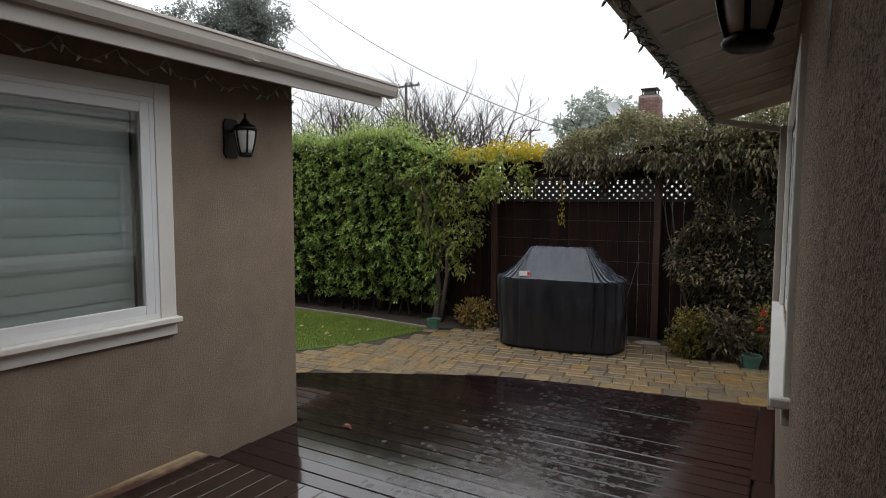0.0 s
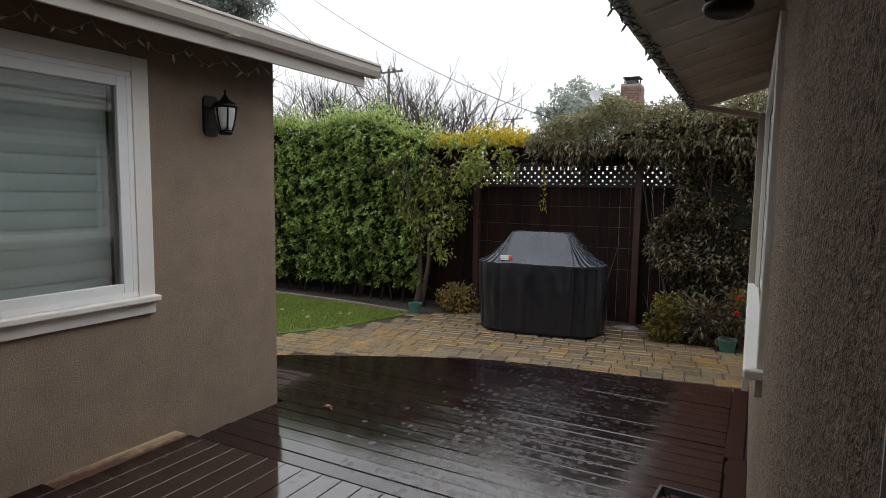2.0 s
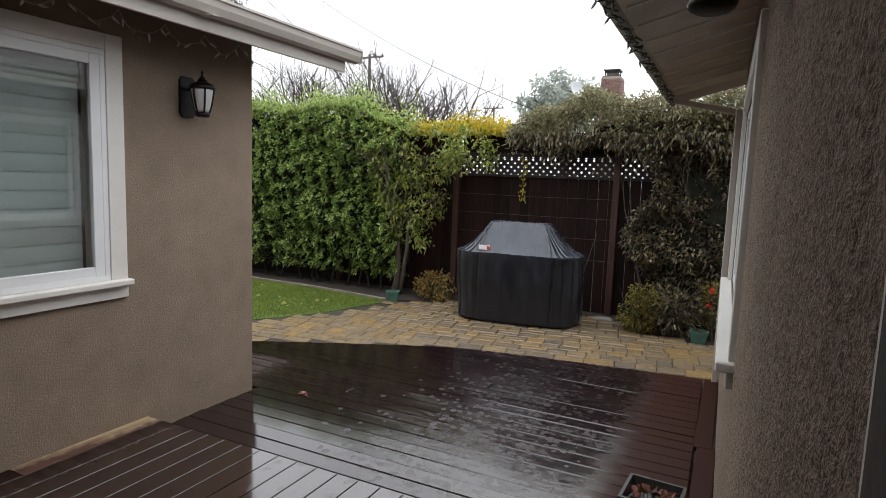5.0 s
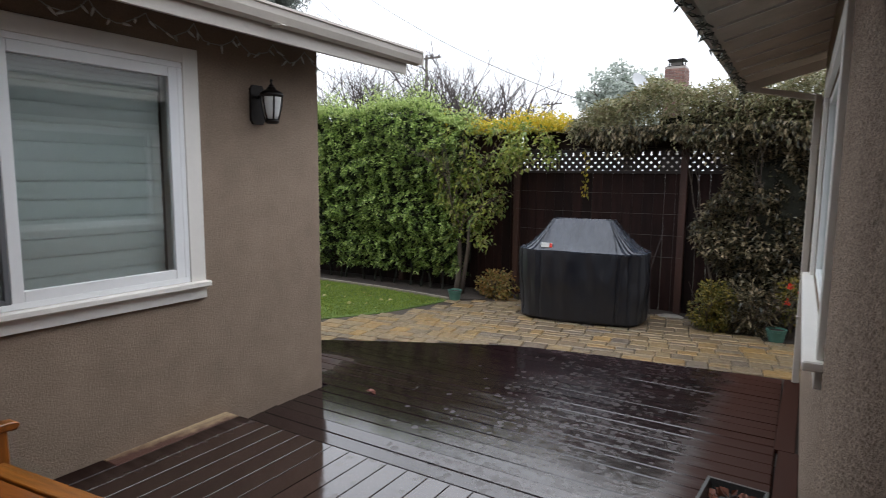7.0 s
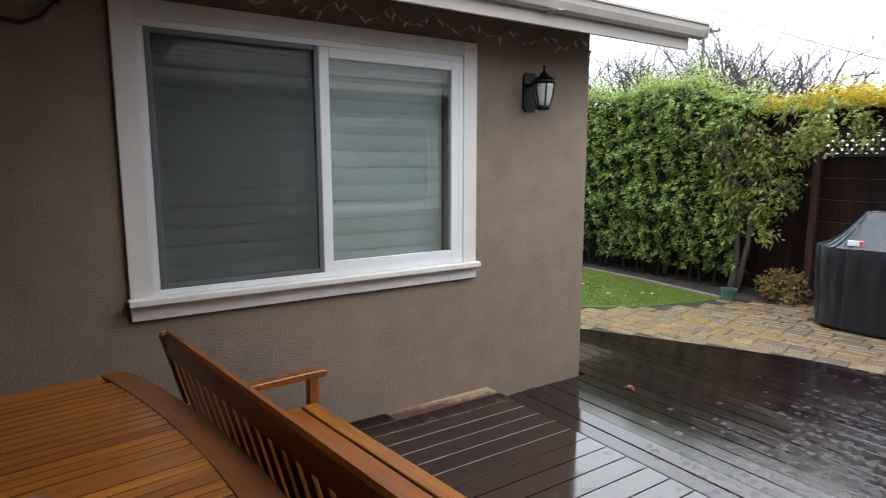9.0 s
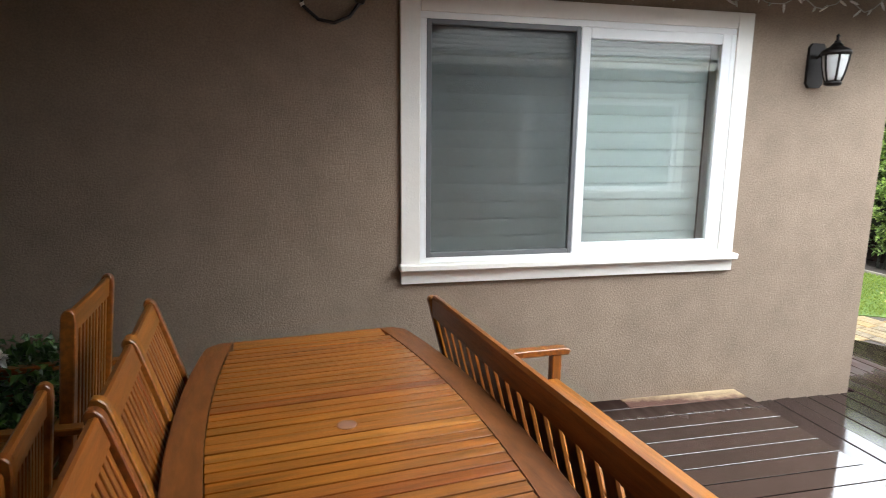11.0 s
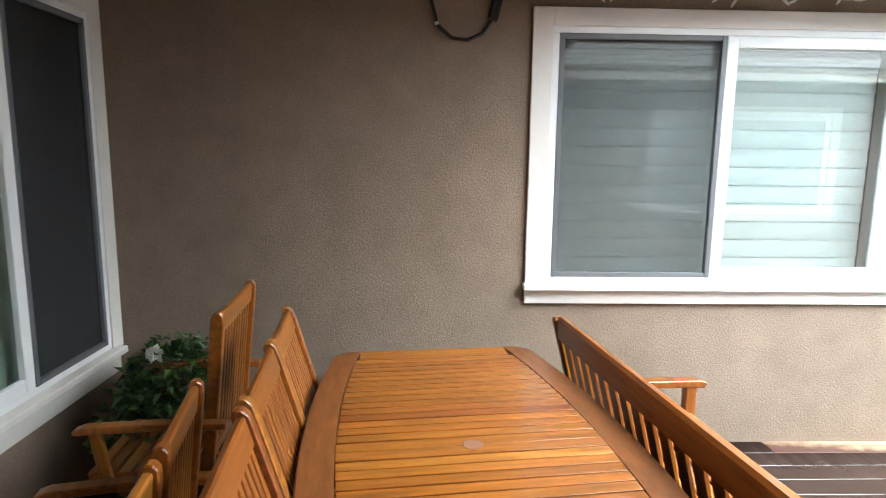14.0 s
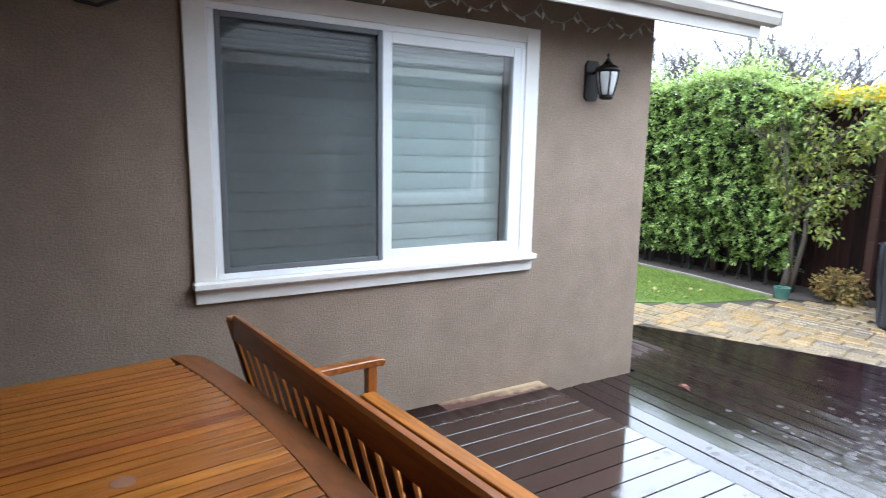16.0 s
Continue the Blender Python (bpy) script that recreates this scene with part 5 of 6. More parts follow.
gp = [p for p in zip(rng.uniform(-8.5, -4.2, 42000), rng.uniform(5.0, 7.5, 42000)) if inside(p, LP)]
gp = np.array([(a, b, GZ + 0.02) for a, b in gp])
tagged(leaves("grass", gp, np.tile([0, 0, 1.0], (len(gp), 1)), 0.042, 0.007, GRASS, seed=6, droop=0, wild=0.35), "short wet grass blades", "grass", kind="stuff")
fall = random.Random(41)
for k in range(12):
    one = thing("fallen_leaf", pose(fall.uniform(-6.6, -4.7), fall.uniform(6.2, 7.25), GZ + 0.045, 0, 0, fall.uniform(0, 360)), "small pale yellow leaf lying on the wet lawn", "leaf", "leaves on the lawn")
    leaves("leaf_blade", np.zeros((1, 3)), np.array([[1.0, 0.0, 0.1]]), 0.075, 0.045, LEAF_YEL, one, seed=k, wild=0.05, droop=0)
ed = thing("lawn_edging", pose(0, 0, GZ), "low grey-brown edging strip round the lawn", "edging", kind="structure")
for (x0, y0), (x1, y1) in zip(LP[5:], LP[6:]):
    stick("edging_strip", (x0, y0 + 0.02, 0.03), (x1, y1 + 0.02, 0.03), 0.035, 0.07, EDGING, ed)


# ---- hedge, vines and shrubs ----
def hedge_top(x):
    return np.where(x < -5.2, 2.92 + 0.06 * np.sin(x * 3.1), 2.92 - (x + 5.2) * 0.38)


hedge = thing("hedge", pose(0, 0, GZ), "tall clipped green hedge with small glossy leaves", "hedge")
def hedge_face(n):
    """Places on the hedge's uneven front."""
    hx = rng.uniform(-9.8, -4.35, n)
    hz = 0.24 + (hedge_top(hx) - 0.20) * rng.uniform(0, 1, n) ** 0.9
    p = np.stack([hx, np.zeros(n), hz], 1)
    bump = rough_field(p, 4.5, 3) * 0.11 + rough_field(p, 13, 4) * 0.12 + rough_field(p, 26, 5) * 0.06
    p[:, 1] = 7.80 - bump + np.clip(hz - 2.3, 0, 1) * 0.35 + np.clip(0.8 - hz, 0, 1) * 0.3
    return p


# inner leaves coloured darker for the shade inside, then rosettes at the shoot tips
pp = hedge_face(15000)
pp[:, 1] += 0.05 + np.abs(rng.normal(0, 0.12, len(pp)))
leaves("inner_foliage", pp, np.tile([0.1, -0.8, 0.3], (len(pp), 1)), 0.07, 0.034, leaf_mat("shaded_hedge_leaf", [(0.025, 0.045, 0.012), (0.06, 0.10, 0.022), (0.11, 0.16, 0.04)], 0.35), hedge, seed=11, wild=0.8)
tips = hedge_face(6200)
tips[:, 1] += np.abs(rng.normal(0, 0.05, len(tips))) - 0.03
aim = np.array([0.05, -0.8, 0.55]) + rng.normal(0, 0.35, tips.shape)
aim /= np.linalg.norm(aim, axis=1, keepdims=True)
side = np.cross(aim, [0.2, 0.1, 1.0])
side /= np.linalg.norm(side, axis=1, keepdims=True)
other = np.cross(aim, side)
at_, go_ = [], []
for k in range(7):
    turn = 2 * math.pi * k / 7 + rng.uniform(0, 6.28, (len(tips), 1)) * (k == 0) + rng.normal(0, 0.15, (len(tips), 1))
    lift = 0.55 + 0.5 * (k % 2)
    at_.append(tips - aim * 0.012 * (k % 2))
    go_.append(aim * lift + side * np.cos(turn) + other * np.sin(turn))
leaves("foliage", np.concatenate(at_), np.concatenate(go_), 0.062, 0.032, L_HEDGE, hedge, seed=12, wild=0.12, droop=0.05, fold=0.18)
N = 9000
hx = rng.uniform(-9.8, -4.2, N)
pp = np.stack([hx, rng.uniform(7.75, 8.35, N), hedge_top(hx) - 0.12 + np.abs(rng.normal(0, 0.13, N)) * (1 + 0.7 * np.sin(hx * 7))], 1)
leaves("young_growth", pp, np.tile([0, -0.2, 1.0], (N, 1)), 0.06, 0.022, L_HTOP, hedge, "pale young shoots along the top", seed=12, wild=0.5, droop=0)
# Near-black slab behind the leaves stands for the shade within the hedge
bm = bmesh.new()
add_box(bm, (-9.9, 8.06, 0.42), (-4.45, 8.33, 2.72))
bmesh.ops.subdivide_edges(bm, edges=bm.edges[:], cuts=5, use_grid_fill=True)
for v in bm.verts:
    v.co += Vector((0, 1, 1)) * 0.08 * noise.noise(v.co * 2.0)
part("inner_core", bm, mat("foliage_shade", (0.012, 0.013, 0.007), 0.9, 0.5, 14, 0.8, 30), hedge)
# Stems share that near-black, shade included in their colour
rs = random.Random(17)
for k in range(20):
    bm = bmesh.new()
    x = -9.2 + k * 0.25 + rs.uniform(-0.1, 0.1)
    tube(bm, [(x, 8.0, 0), (x + rs.uniform(-0.08, 0.08), 7.98, 0.3), (x + rs.uniform(-0.15, 0.15), 8.0, 0.8)], [0.018, 0.014, 0.009], 6)
    part("stem", bm, bpy.data.materials["foliage_shade"], hedge)


def limb(bm, p, d, ln, r, depth, rr, spread, grav=0.0, sides=5):
    pts, rad = [Vector(p)], [r]
    d = Vector(d).normalized()
    n = 4
    for i in range(n):
        d = (d + Vector((rr.uniform(-1, 1), rr.uniform(-1, 1), rr.uniform(-0.6, 1) + grav)) * 0.16).normalized()
        pts.append(pts[-1] + d * ln / n)
        rad.append(r * (1 - 0.38 * (i + 1) / n))
    tube(bm, pts, rad, sides, cap=False)
    if depth > 0:
        for k in range(rr.choice((2, 3, 3))):
            i = rr.randint(2, n)
            dd = (d + Vector((rr.uniform(-1, 1), rr.uniform(-1, 1), rr.uniform(-0.4, 0.9))) * spread).normalized()
            limb(bm, pts[i], dd, ln * rr.uniform(0.55, 0.8), rad[i] * 0.72, depth - 1, rr, spread, grav, max(3, sides - 1))


# small tree with a twisted trunk and vine leaves at the hedge's end
vt = thing("small_tree", pose(-4.42, 7.83, GZ), "small twisted tree with yellow-green leaves over the fence", "tree")
rr = random.Random(3)
bm = bmesh.new()
tube(bm, [(0, 0, 0), (0.03, 0.02, 0.25), (0.06, 0, 0.55), (0.03, 0.03, 0.9), (0.12, 0.02, 1.3)], [0.06, 0.045, 0.04, 0.035, 0.028], 8)
tube(bm, [(0.06, 0.05, 0), (0.12, 0.05, 0.35), (0.20, 0.02, 0.75), (0.18, 0.05, 1.2)], [0.045, 0.035, 0.03, 0.02], 8)
for k in range(7):
    limb(bm, (0.1, 0.03, 0.9 + 0.1 * k), (rr.uniform(-0.6, 1.2), -0.25, 0.8), 0.7, 0.016, 2, rr, 0.8)
part("trunk", bm, BARK, vt, smooth=True)
cl = []
for k in range(95):
    cx = rr.uniform(-0.35, 1.45)
    cz = rr.uniform(0.85, 2.55) if cx < 0.75 else rr.uniform(1.95, 2.55)
    q, dd = ball_leaves(rng, 34, (cx, rr.uniform(-0.22, 0.3), cz), (0.17, 0.15, 0.14), 0.1)
    cl.append(np.concatenate([q, dd], 1))
cl = np.concatenate(cl)
leaves("foliage", cl[:, :3], cl[:, 3:] + np.array([0, -0.6, 0]), 0.075, 0.04, L_VINE, vt, seed=13, droop=0.5)
yt = thing("yellow_creeper", pose(-3.7, FY, GZ + 2.44), "yellow-leaved creeper lying over the fence top", "creeper")
N = 7500
hx = rng.uniform(-1.35, 0.9, N)
amp = 0.19 + 0.04 * np.sin(hx * 4) - 0.06 * np.clip(hx - 0.2, 0, 1)
pp = np.stack([hx, rng.normal(-0.05, 0.14, N), np.abs(rng.normal(0, 0.55, N)) * amp], 1)
leaves("foliage", pp, np.tile([0, -0.3, 1.0], (N, 1)), 0.062, 0.03, L_YEL, yt, seed=14, wild=0.7, droop=0.1)
N = 60
pp = np.stack([1.10 + rng.normal(0, 0.03, N), np.full(N, -0.12), -0.28 - rng.uniform(0, 0.62, N)], 1)
leaves("hanging_strand", pp, np.tile([0, -0.3, -1.0], (N, 1)), 0.05, 0.026, L_YEL, yt, "yellow strand hanging down the boards", seed=18, wild=0.6, droop=0.3)
bm = bmesh.new()
for k in range(14):
    x = -1.3 + k * 0.16
    tube(bm, [(x, 0, 0.0), (x + 0.1, -0.03, 0.1), (x + 0.22, -0.05, 0.16)], [0.008, 0.006, 0.003], 5)
part("stem_cluster", bm, TWIG, yt)

# laurel mass at the fence's other end, hanging over the top
lau = thing("laurel_bush", pose(-0.2, 8.0, GZ), "dark drooping evergreen bush spilling over the fence", "bush")
N = 24000
hx, u = rng.uniform(-0.95, 1.9, N), rng.uniform(0, 1, N)
hz = 0.1 + 2.62 * u
pp = np.stack([hx, np.zeros(N), hz], 1)
hy = 0.05 - (rough_field(pp, 4, 7) * 0.14 + rough_field(pp, 12, 8) * 0.10) + np.abs(rng.normal(0, 0.13, N)) - 0.18 * np.clip(hz - 1.6, 0, 1)
pp[:, 1] = hy
ok = (hx > -0.72 + 0.22 * np.sin(hz * 4.0) - 0.35 * np.clip(hz - 1.7, 0, 1)) & (hy > -0.6)
pp = pp[ok]
leaves("foliage", pp, np.tile([0, -0.8, -0.1], (len(pp), 1)), 0.074, 0.032, L_DARK, lau, seed=15, wild=1.0, droop=0.25)
N = 16000
hx = rng.uniform(-2.5, 1.9, N)
w = np.clip((hx + 2.5) / 1.1, 0.1, 1)
zt = 2.50 + 0.46 * w ** 0.8 + 0.05 * np.sin(hx * 2.7) + 0.04 * np.sin(hx * 8)
pp = np.stack([hx, rng.uniform(-0.30, 0.6, N), zt - np.abs(rng.normal(0, 0.20, N)) * (0.5 + 0.8 * w)], 1)
leaves("hanging_growth", pp, np.tile([0, -0.7, 0.25], (N, 1)), 0.085, 0.024, L_TOPLIT, lau, "grey-green leaf sprays along the top, coloured paler as top-lit", seed=16, wild=0.7, droop=0.5)
N = 6500
hx = rng.uniform(-2.45, 0.4, N)
pp = np.stack([hx, rng.uniform(-0.22, 0.30, N), 2.47 - np.abs(rng.normal(0, 0.15, N)) * (0.7 + 0.3 * np.sin(hx * 6))], 1)
leaves("hanging_foliage", pp, np.tile([0, -0.5, -0.5], (N, 1)), 0.072, 0.029, L_DARK, lau, seed=17, wild=0.6, droop=0.7)
bm = bmesh.new()
for k in range(9):
    x = -0.6 + k * 0.28
    limb(bm, (x, 0.22, 0), (rr.uniform(-0.2, 0.2), 0.05, 1), 1.3, 0.022, 2, rr, 0.4)
part("branch_work", bm, BARK, lau)
# Near-black boxes fill the bush's gaps as its inner shade
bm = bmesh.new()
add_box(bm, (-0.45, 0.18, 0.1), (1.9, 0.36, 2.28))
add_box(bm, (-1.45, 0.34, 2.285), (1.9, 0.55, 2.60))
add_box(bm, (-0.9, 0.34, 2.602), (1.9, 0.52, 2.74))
part("inner_core", bm, bpy.data.materials["foliage_shade"], lau)


def shrub(name, m, label, n, c, r, leafmat, ln, wd, seed):
    s = thing(name, m, label, "shrub")
    bm = bmesh.new()
    q = random.Random(seed)
    for k in range(10):
        limb(bm, (q.uniform(-0.05, 0.05), q.uniform(-0.05, 0.05), 0), (q.uniform(-0.8, 0.8), q.uniform(-0.8, 0.4), 1), r[2] * 1.1, 0.007, 1, q, 0.8)
    part("stem_cluster", bm, BARK, s)
    g2 = np.random.default_rng(seed)
    p, d = ball_leaves(g2, n, c, r, 0.35)
    p += np.stack([rough_field(p, 9, seed), rough_field(p, 9, seed + 1), rough_field(p, 9, seed + 2)], 1) * 0.05
    leaves("foliage", p[p[:, 2] > 0.01], d[p[:, 2] > 0.01], ln, wd, leafmat, s, seed=seed, wild=0.7)
    return s


shrub("bronze_shrub", pose(-3.72, 7.86, GZ), "low bronze and yellow shrub beside the grill", 1100, (0, 0, 0.22), (0.33, 0.24, 0.24), L_NAND, 0.052, 0.034, 21)
shrub("round_shrub", pose(-0.80, 7.62, GZ), "low yellow-green shrub at the edge of the paving", 2600, (0.03, 0, 0.28), (0.24, 0.22, 0.36), L_BUSH, 0.045, 0.027, 22)
shrub("dark_shrub", pose(-0.35, 7.66, GZ), "dark low shrub under the bush", 1100, (0, 0, 0.25), (0.30, 0.2, 0.38), L_DARK, 0.08, 0.028, 23)
rf = shrub("red_flower_shrub", pose(0.02, 7.66, GZ), "leafy shrub with bright red blooms", 500, (0, 0, 0.42), (0.2, 0.15, 0.3), L_BUSH, 0.05, 0.03, 24)
for c in ((-0.02, -0.12, 0.64), (0.10, -0.14, 0.69), (-0.04, -0.14, 0.46), (0.08, -0.12, 0.58)):
    q, dd = ball_leaves(rng, 16, c, (0.015, 0.015, 0.015))
    tagged(leaves("bloom", q, dd, 0.036, 0.028, PETAL_R, rf, "red bloom", seed=31, wild=0.4), "red bloom", kind="stuff")
for x, y, r, h, lab in ((-4.17, 7.38, 0.10, 0.15, "small teal pot standing at the lawn's tip"), (-0.10, 7.47, 0.105, 0.14, "teal clay pot at the foot of the bush")):
    p = thing("plant_pot", pose(x, y, GZ + 0.024), lab, "plant pot", "teal pots")
    pot(p, r, h, TEAL, name="pot_wall")
cane = thing("plant_cane", pose(-1.55, 8.0, GZ + 0.015), "thin bare cane leaning beside the covered grill", "cane")
bm = bmesh.new()
tube(bm, [(-0.03, 0, 0.0), (-0.04, 0.01, 0.25), (-0.06, 0, 0.55), (0.02, 0.01, 0.85), (0.10, 0, 1.15)], [0.008, 0.008, 0.007, 0.005, 0.003], 6)
part("stalk", bm, TWIG, cane)
st = thing("garden_stone", pose(-1.33, 8.05, GZ + 0.015), "flat grey stone at the fence post", "stone")
bm = bmesh.new()
bmesh.ops.create_icosphere(bm, subdivisions=3, radius=1)
for v in bm.verts:
    v.co = Vector((v.co.x * 0.16, v.co.y * 0.10, max(-0.02, v.co.z * 0.045))) * (1 + 0.25 * noise.noise(v.co * 2))
part("stone_body", bm, mat("grey_stone", (0.22, 0.20, 0.18), 0.7, 0.3, 9, 0.4, 40), st, smooth=True)

# ---- beyond the fence ----
nb = thing("neighbour_house", pose(-3.42, 18.3, GZ), "neighbouring house with a brick chimney behind the bush", "house")
block("wall", (1.2, 0.5, 0), (9, 8, 2.2), STUCCO, nb)
bm = bmesh.new()
extrude_profile(bm, [(0.0, 2.15), (4.2, 3.3), (8.6, 2.15)], "x", 0.9, 9.4)
part("roof", bm, SHINGLE, nb)
chm = block("chimney", (-0.26, -0.3, 0.0), (0.28, 0.3, 4.9), MORTAR, nb)
for r in range(20):
    row = ((-0.17, 0.17), (0.01, 0.17), (0.19, 0.17)) if r % 2 else ((-0.215, 0.08), (-0.08, 0.17), (0.10, 0.17), (0.235, 0.08))
    for x, wd in row:
        piece("brick", (wd, 0.03, 0.066), BRICK, chm, pose(x, -0.303, 3.36 + r * 0.076), 0.004)
    for k in range(3):
        piece("brick", (0.03, 0.19, 0.066), BRICK, chm, pose(0.283, -0.2 + k * 0.2, 3.36 + r * 0.076), 0.004)
block("flue", (-0.15, -0.15, 4.9), (0.17, 0.15, 5.02), GALV, nb)
bm = bmesh.new()
add_box(bm, (-0.22, -0.24, 5.08), (0.24, 0.24, 5.11))
add_box(bm, (-0.23, -0.26, 4.88), (0.25, 0.26, 4.92))
for x in (-0.17, 0.19):
    for y in (-0.2, 0.2):
        add_box(bm, (x - 0.015, y - 0.015, 4.9), (x + 0.015, y + 0.015, 5.07))
part("chimney_cap", bm, IRON, nb)
sd = thing("satellite_dish", pose(-4.3, 17.7, GZ + 2.6), "grey satellite dish on a pole beside the chimney", "satellite dish")
bm = bmesh.new()
lathe(bm, [(0.01, 0.0), (0.15, 0.018), (0.30, 0.07), (0.31, 0.075), (0.15, 0.03), (0.012, 0.012)], 28)
part("dish", bm, DISH, sd, at=pose(0, 0, 1.85, 62, 0, 62))
bm = bmesh.new()
tube(bm, [(0, 0.05, -2.62), (0, 0.05, 1.85)], 0.03, 8)
tube(bm, [(0, 0, 1.80), (-0.35, -0.25, 1.9)], 0.012, 6)
part("mast", bm, GALV, sd)

for x, y, h, lab in ((-31.6, 48, 13.0, "tall weathered utility pole with one crossarm"), (-35.0, 88, 13.2, "distant utility pole with one crossarm")):
    up = thing("utility_pole", pose(x, y, GZ), lab, "utility pole", "utility poles")
    bm = bmesh.new()
    tube(bm, [(0, 0, 0), (0, 0, h)], [0.19, 0.13], 10)
    part("pole", bm, POLE, up)
    stick("crossarm", (-1.7, -0.1, h - 0.35), (1.7, -0.3, h - 0.35), 0.13, 0.16, POLE, up)
    for k in (-1.5, -0.7, 0.7, 1.5):
        bm = bmesh.new()
        lathe(bm, [(0.03, h - 0.28), (0.08, h - 0.2), (0.08, h - 0.12), (0.03, h - 0.05)], 8, (k, -0.2, 0))
        part("insulator", bm, IRON, up)


def cable(label, a, b, sag, r=0.022):
    c = thing("overhead_cable", Matrix.Identity(4), label, "cable", "overhead cables")
    bm = bmesh.new()
    a, b = Vector(a), Vector(b)
    tube(bm, [a.lerp(b, i / 24) - Vector((0, 0, sag * 4 * (i / 24) * (1 - i / 24))) for i in range(25)], r, 5)
    part("cable", bm, BLACK_PL, c)


cable("black service cable sloping down across the sky", (-30.2, 25, 18.5), (-7.34, 25, 4.49), 1.57, 0.015)
cable("black service cable sloping down across the sky", (-31.4, 25, 17.6), (-12.9, 25, 2.9), 0.2, 0.015)
cable("thin cable sloping down behind the eave", (-33.6, 25, 16.0), (-9.8, 25, 3.1), 0.2, 0.012)
cable("thin cable sloping down behind the eave", (-33.6, 25, 14.1), (-7.5, 25, 3.3), 0.2, 0.012)
cable("thin cable sloping down behind the eave", (-33.8, 25, 12.0), (-13.0, 25, 3.1), 0.2, 0.016)
# bare winter trees
TREES = [(-15.6, 19.5, 5.6, 1), (-13.2, 20.5, 6.0, 2), (-10.6, 20.0, 5.4, 3), (-17.2, 21.5, 5.4, 4), (-12.0, 22.0, 5.6, 5), (-14.5, 19.0, 5.8, 6), (-11.7, 18.6, 5.2, 7)]
for x, y, h, s in TREES:
    t = thing("bare_tree", pose(x, y, GZ), "bare winter fruit tree with a dense tangle of twigs", "tree", "bare trees")
    r2 = random.Random(s)
    bm = bmesh.new()
    tube(bm, [(0, 0, 0), (0.05, 0, h * 0.25), (0, 0.05, h * 0.42)], [0.16, 0.13, 0.11], 8)
    part("trunk", bm, TWIG, t)
    bm = bmesh.new()
    for k in range(8):
        a = k * 0.8 + s
        limb(bm, (0, 0.03, h * (0.32 + 0.015 * k)), (math.cos(a), math.sin(a), 0.95), h * 0.36, 0.10, 4, r2, 0.95, 0.0, 5)
    part("branch_work", bm, TWIG, t)


def crown(parent, c, r, clumps, per, ln, wd, m, seed):
    g3 = np.random.default_rng(seed)
    cc, _ = ball_leaves(g3, clumps, c, r, 0.25)
    P_, D_ = [], []
    for q in cc:
        a, b = ball_leaves(g3, per, q, np.array(r) * g3.uniform(0.14, 0.30), 0.2)
        P_.append(a)
        D_.append(b)
    leaves("crown", np.concatenate(P_), np.concatenate(D_), ln, wd, m, parent, seed=seed)


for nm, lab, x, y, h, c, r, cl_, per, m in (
        ("round_tree", "round tree behind the chimney, grey-green with haze in its leaf colour", -7.9, 30.0, 4.0, (0, 0, 5.5), (2.3, 1.8, 1.75), 100, 90, L_HAZED),
        ("tall_tree", "tall evergreen beyond the roofs, rain haze in its leaf colour", -37.6, 34.0, 11.0, (0, 0, 15.6), (3.9, 2.8, 3.6), 170, 110, L_HAZED2),
        ("tall_tree", "thin tree beyond the roofs, rain haze in its leaf colour", -47.5, 35.0, 12.0, (0, 0, 17.0), (3.4, 2.0, 3.6), 45, 60, L_HAZED2)):
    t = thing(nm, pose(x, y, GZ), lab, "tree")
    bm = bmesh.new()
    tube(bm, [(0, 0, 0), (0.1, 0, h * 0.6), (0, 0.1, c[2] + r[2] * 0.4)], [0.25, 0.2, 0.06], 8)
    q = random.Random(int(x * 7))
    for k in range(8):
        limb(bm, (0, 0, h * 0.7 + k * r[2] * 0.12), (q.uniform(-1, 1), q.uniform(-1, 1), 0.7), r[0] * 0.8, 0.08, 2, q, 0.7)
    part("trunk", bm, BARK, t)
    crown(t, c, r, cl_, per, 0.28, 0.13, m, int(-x))

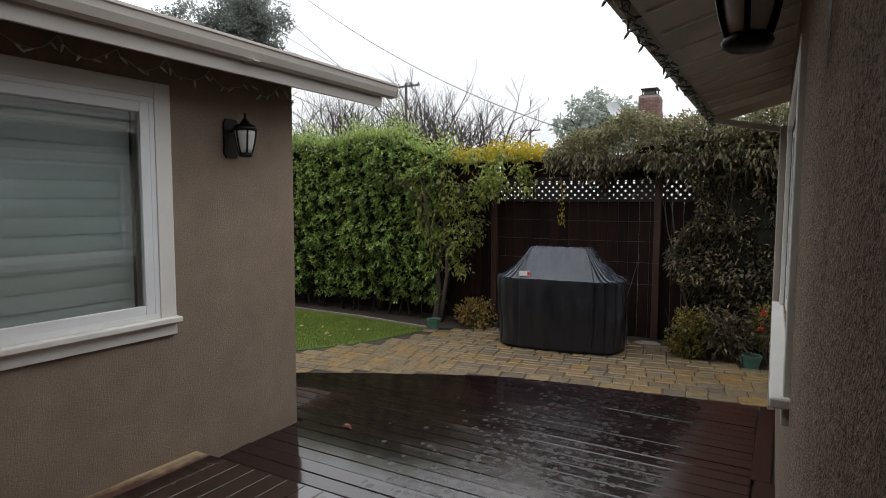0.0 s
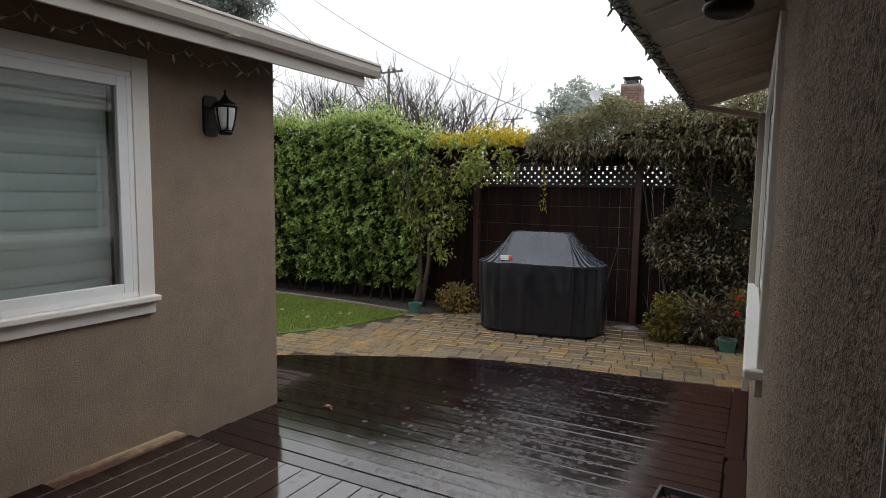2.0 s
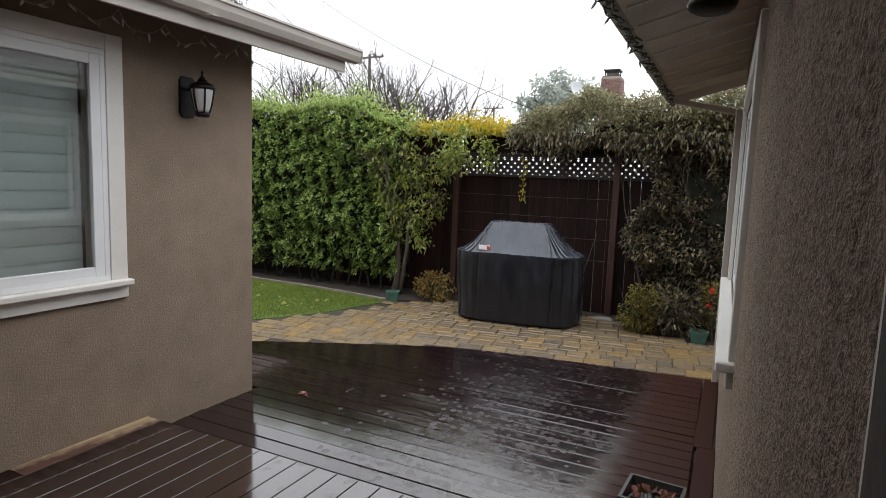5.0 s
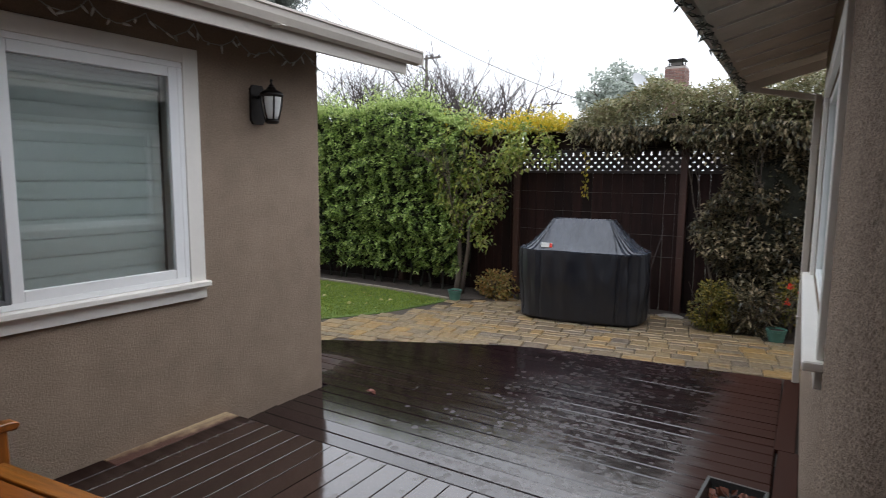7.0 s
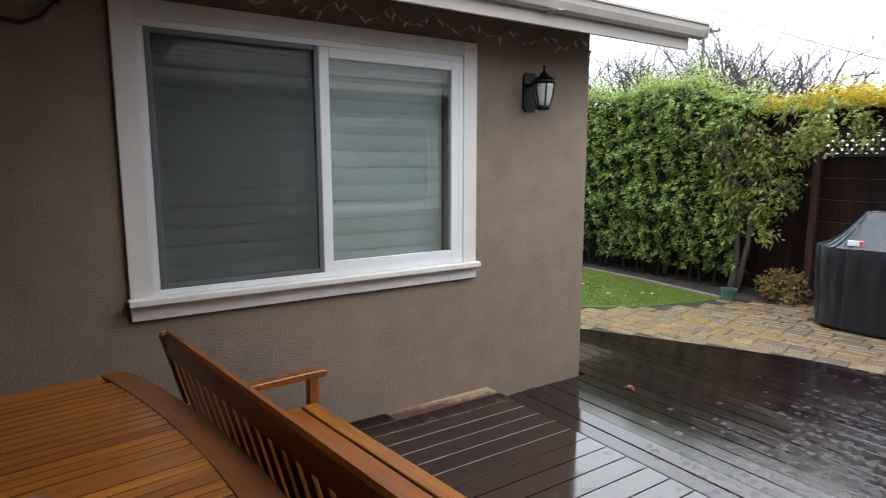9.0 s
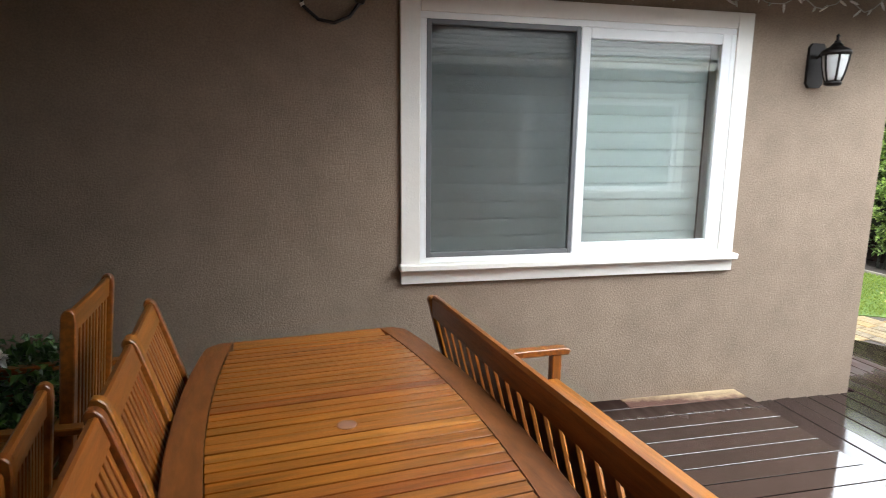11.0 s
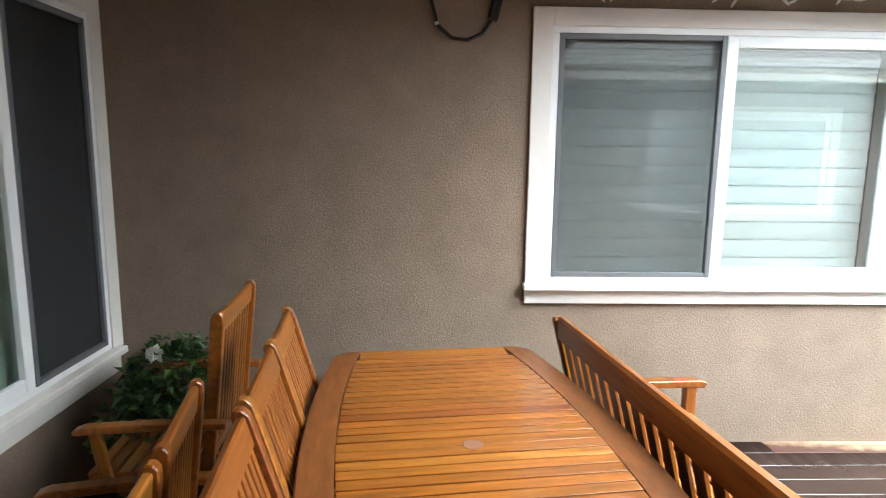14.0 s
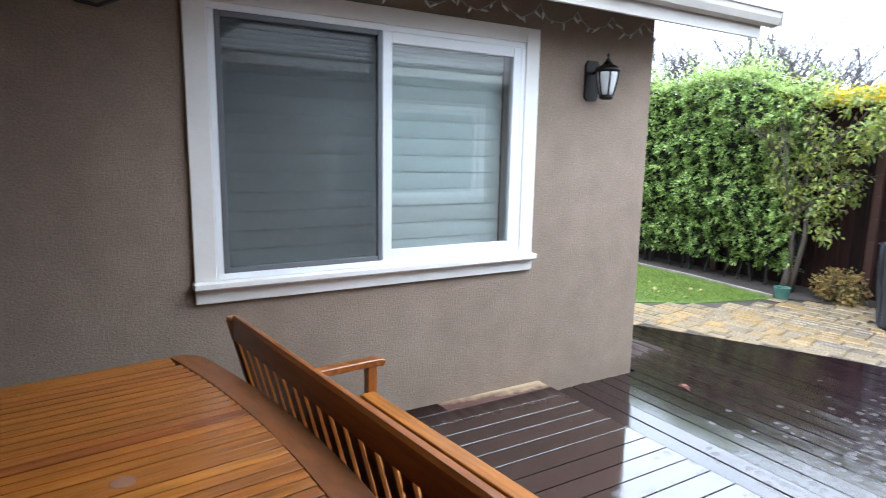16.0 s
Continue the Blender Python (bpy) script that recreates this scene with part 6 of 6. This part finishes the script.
# ---- paving ----
road = thing("pavement", pose(0, 0, GZ + 0.028), "wet tumbled pavers in tan, gold and grey", "paving", kind="structure")
AREA = [(-5.7, 4.3), (-4.9, 4.40), (-4.24, 4.76), (-3.34, 5.25), (-2.49, 5.67), (-1.93, 5.84), (-1.15, 5.92), (0.12, 6.06), (0.8, 6.1), (0.8, 7.3), (-0.9, 7.66), (-1.2, 8.1), (-3.3, 8.05),
        (-3.9, 7.6), (-4.22, 7.40), (-4.30, 6.9), (-4.52, 6.16), (-4.94, 5.46), (-5.7, 4.25)]
sheet("ground_paving_base", [(-5.7, 4.2), (0.9, 4.2), (0.9, 7.3), (-0.9, 7.64), (-1.2, 8.1), (-3.3, 8.03), (-3.95, 7.58), (-4.28, 7.36), (-4.35, 6.9), (-4.57, 6.16), (-5.0, 5.46), (-5.7, 4.3)], GZ + 0.012, SOIL, "dark sand under the pavers", "sand")
spots = []
ang = radians(9)
ca, sa = math.cos(ang), math.sin(ang)
r3 = random.Random(12)
v = -3.2
while v < 4.2:
    hgt = r3.choice((0.15, 0.2, 0.2))
    u = -5.0 + r3.uniform(0, 0.2)
    while u < 5.0:
        wd = r3.choice((0.15, 0.2, 0.2, 0.26, 0.3))
        px, py = -2.3 + (u + wd / 2) * ca - (v + hgt / 2) * sa, 6.2 + (u + wd / 2) * sa + (v + hgt / 2) * ca
        if inside((px, py), AREA) and inside((px - wd * 0.4, py), AREA) and inside((px + wd * 0.4, py), AREA):
            if hgt > 0.19 and wd > 0.19 and r3.random() < 0.38:
                spots.append((px - sa * hgt * -0.25, py - ca * hgt * 0.25, wd, hgt / 2))
                spots.append((px - sa * hgt * 0.25, py + ca * hgt * 0.25, wd, hgt / 2))
            else:
                spots.append((px, py, wd, hgt))
        u += wd
    v += hgt
spots.sort(key=lambda s: (s[0] + 1.5) ** 2 + (s[1] - 6.2) ** 2)
rest = bmesh.new()
for i, (px, py, wd, hgt) in enumerate(spots):
    at = pose(px, py, random.uniform(-0.003, 0.003) - 0.02, random.uniform(-0.8, 0.8), random.uniform(-0.8, 0.8), math.degrees(ang) + random.uniform(-1.5, 1.5))
    if i < 300:
        piece("paver", (wd - 0.008, hgt - 0.008, 0.04), PAVER, road, at, 0.010)
    else:
        a, b = (wd - 0.009) / 2, (hgt - 0.009) / 2
        vs = [rest.verts.new(at @ Vector((x, y, z))) for x, y, z in ((-a, -b, 0.012), (a, -b, 0.012), (a, b, 0.012), (-a, b, 0.012), (-a + .007, -b + .007, 0.02), (a - .007, -b + .007, 0.02), (a - .007, b - .007, 0.02), (-a + .007, b - .007, 0.02))]
        rest.faces.new(vs[4:])
        for k in range(4):
            rest.faces.new((vs[k], vs[(k + 1) % 4], vs[4 + (k + 1) % 4], vs[4 + k]))
tagged(part("far_pavers", rest, PAVER_S, road), kind="stuff")
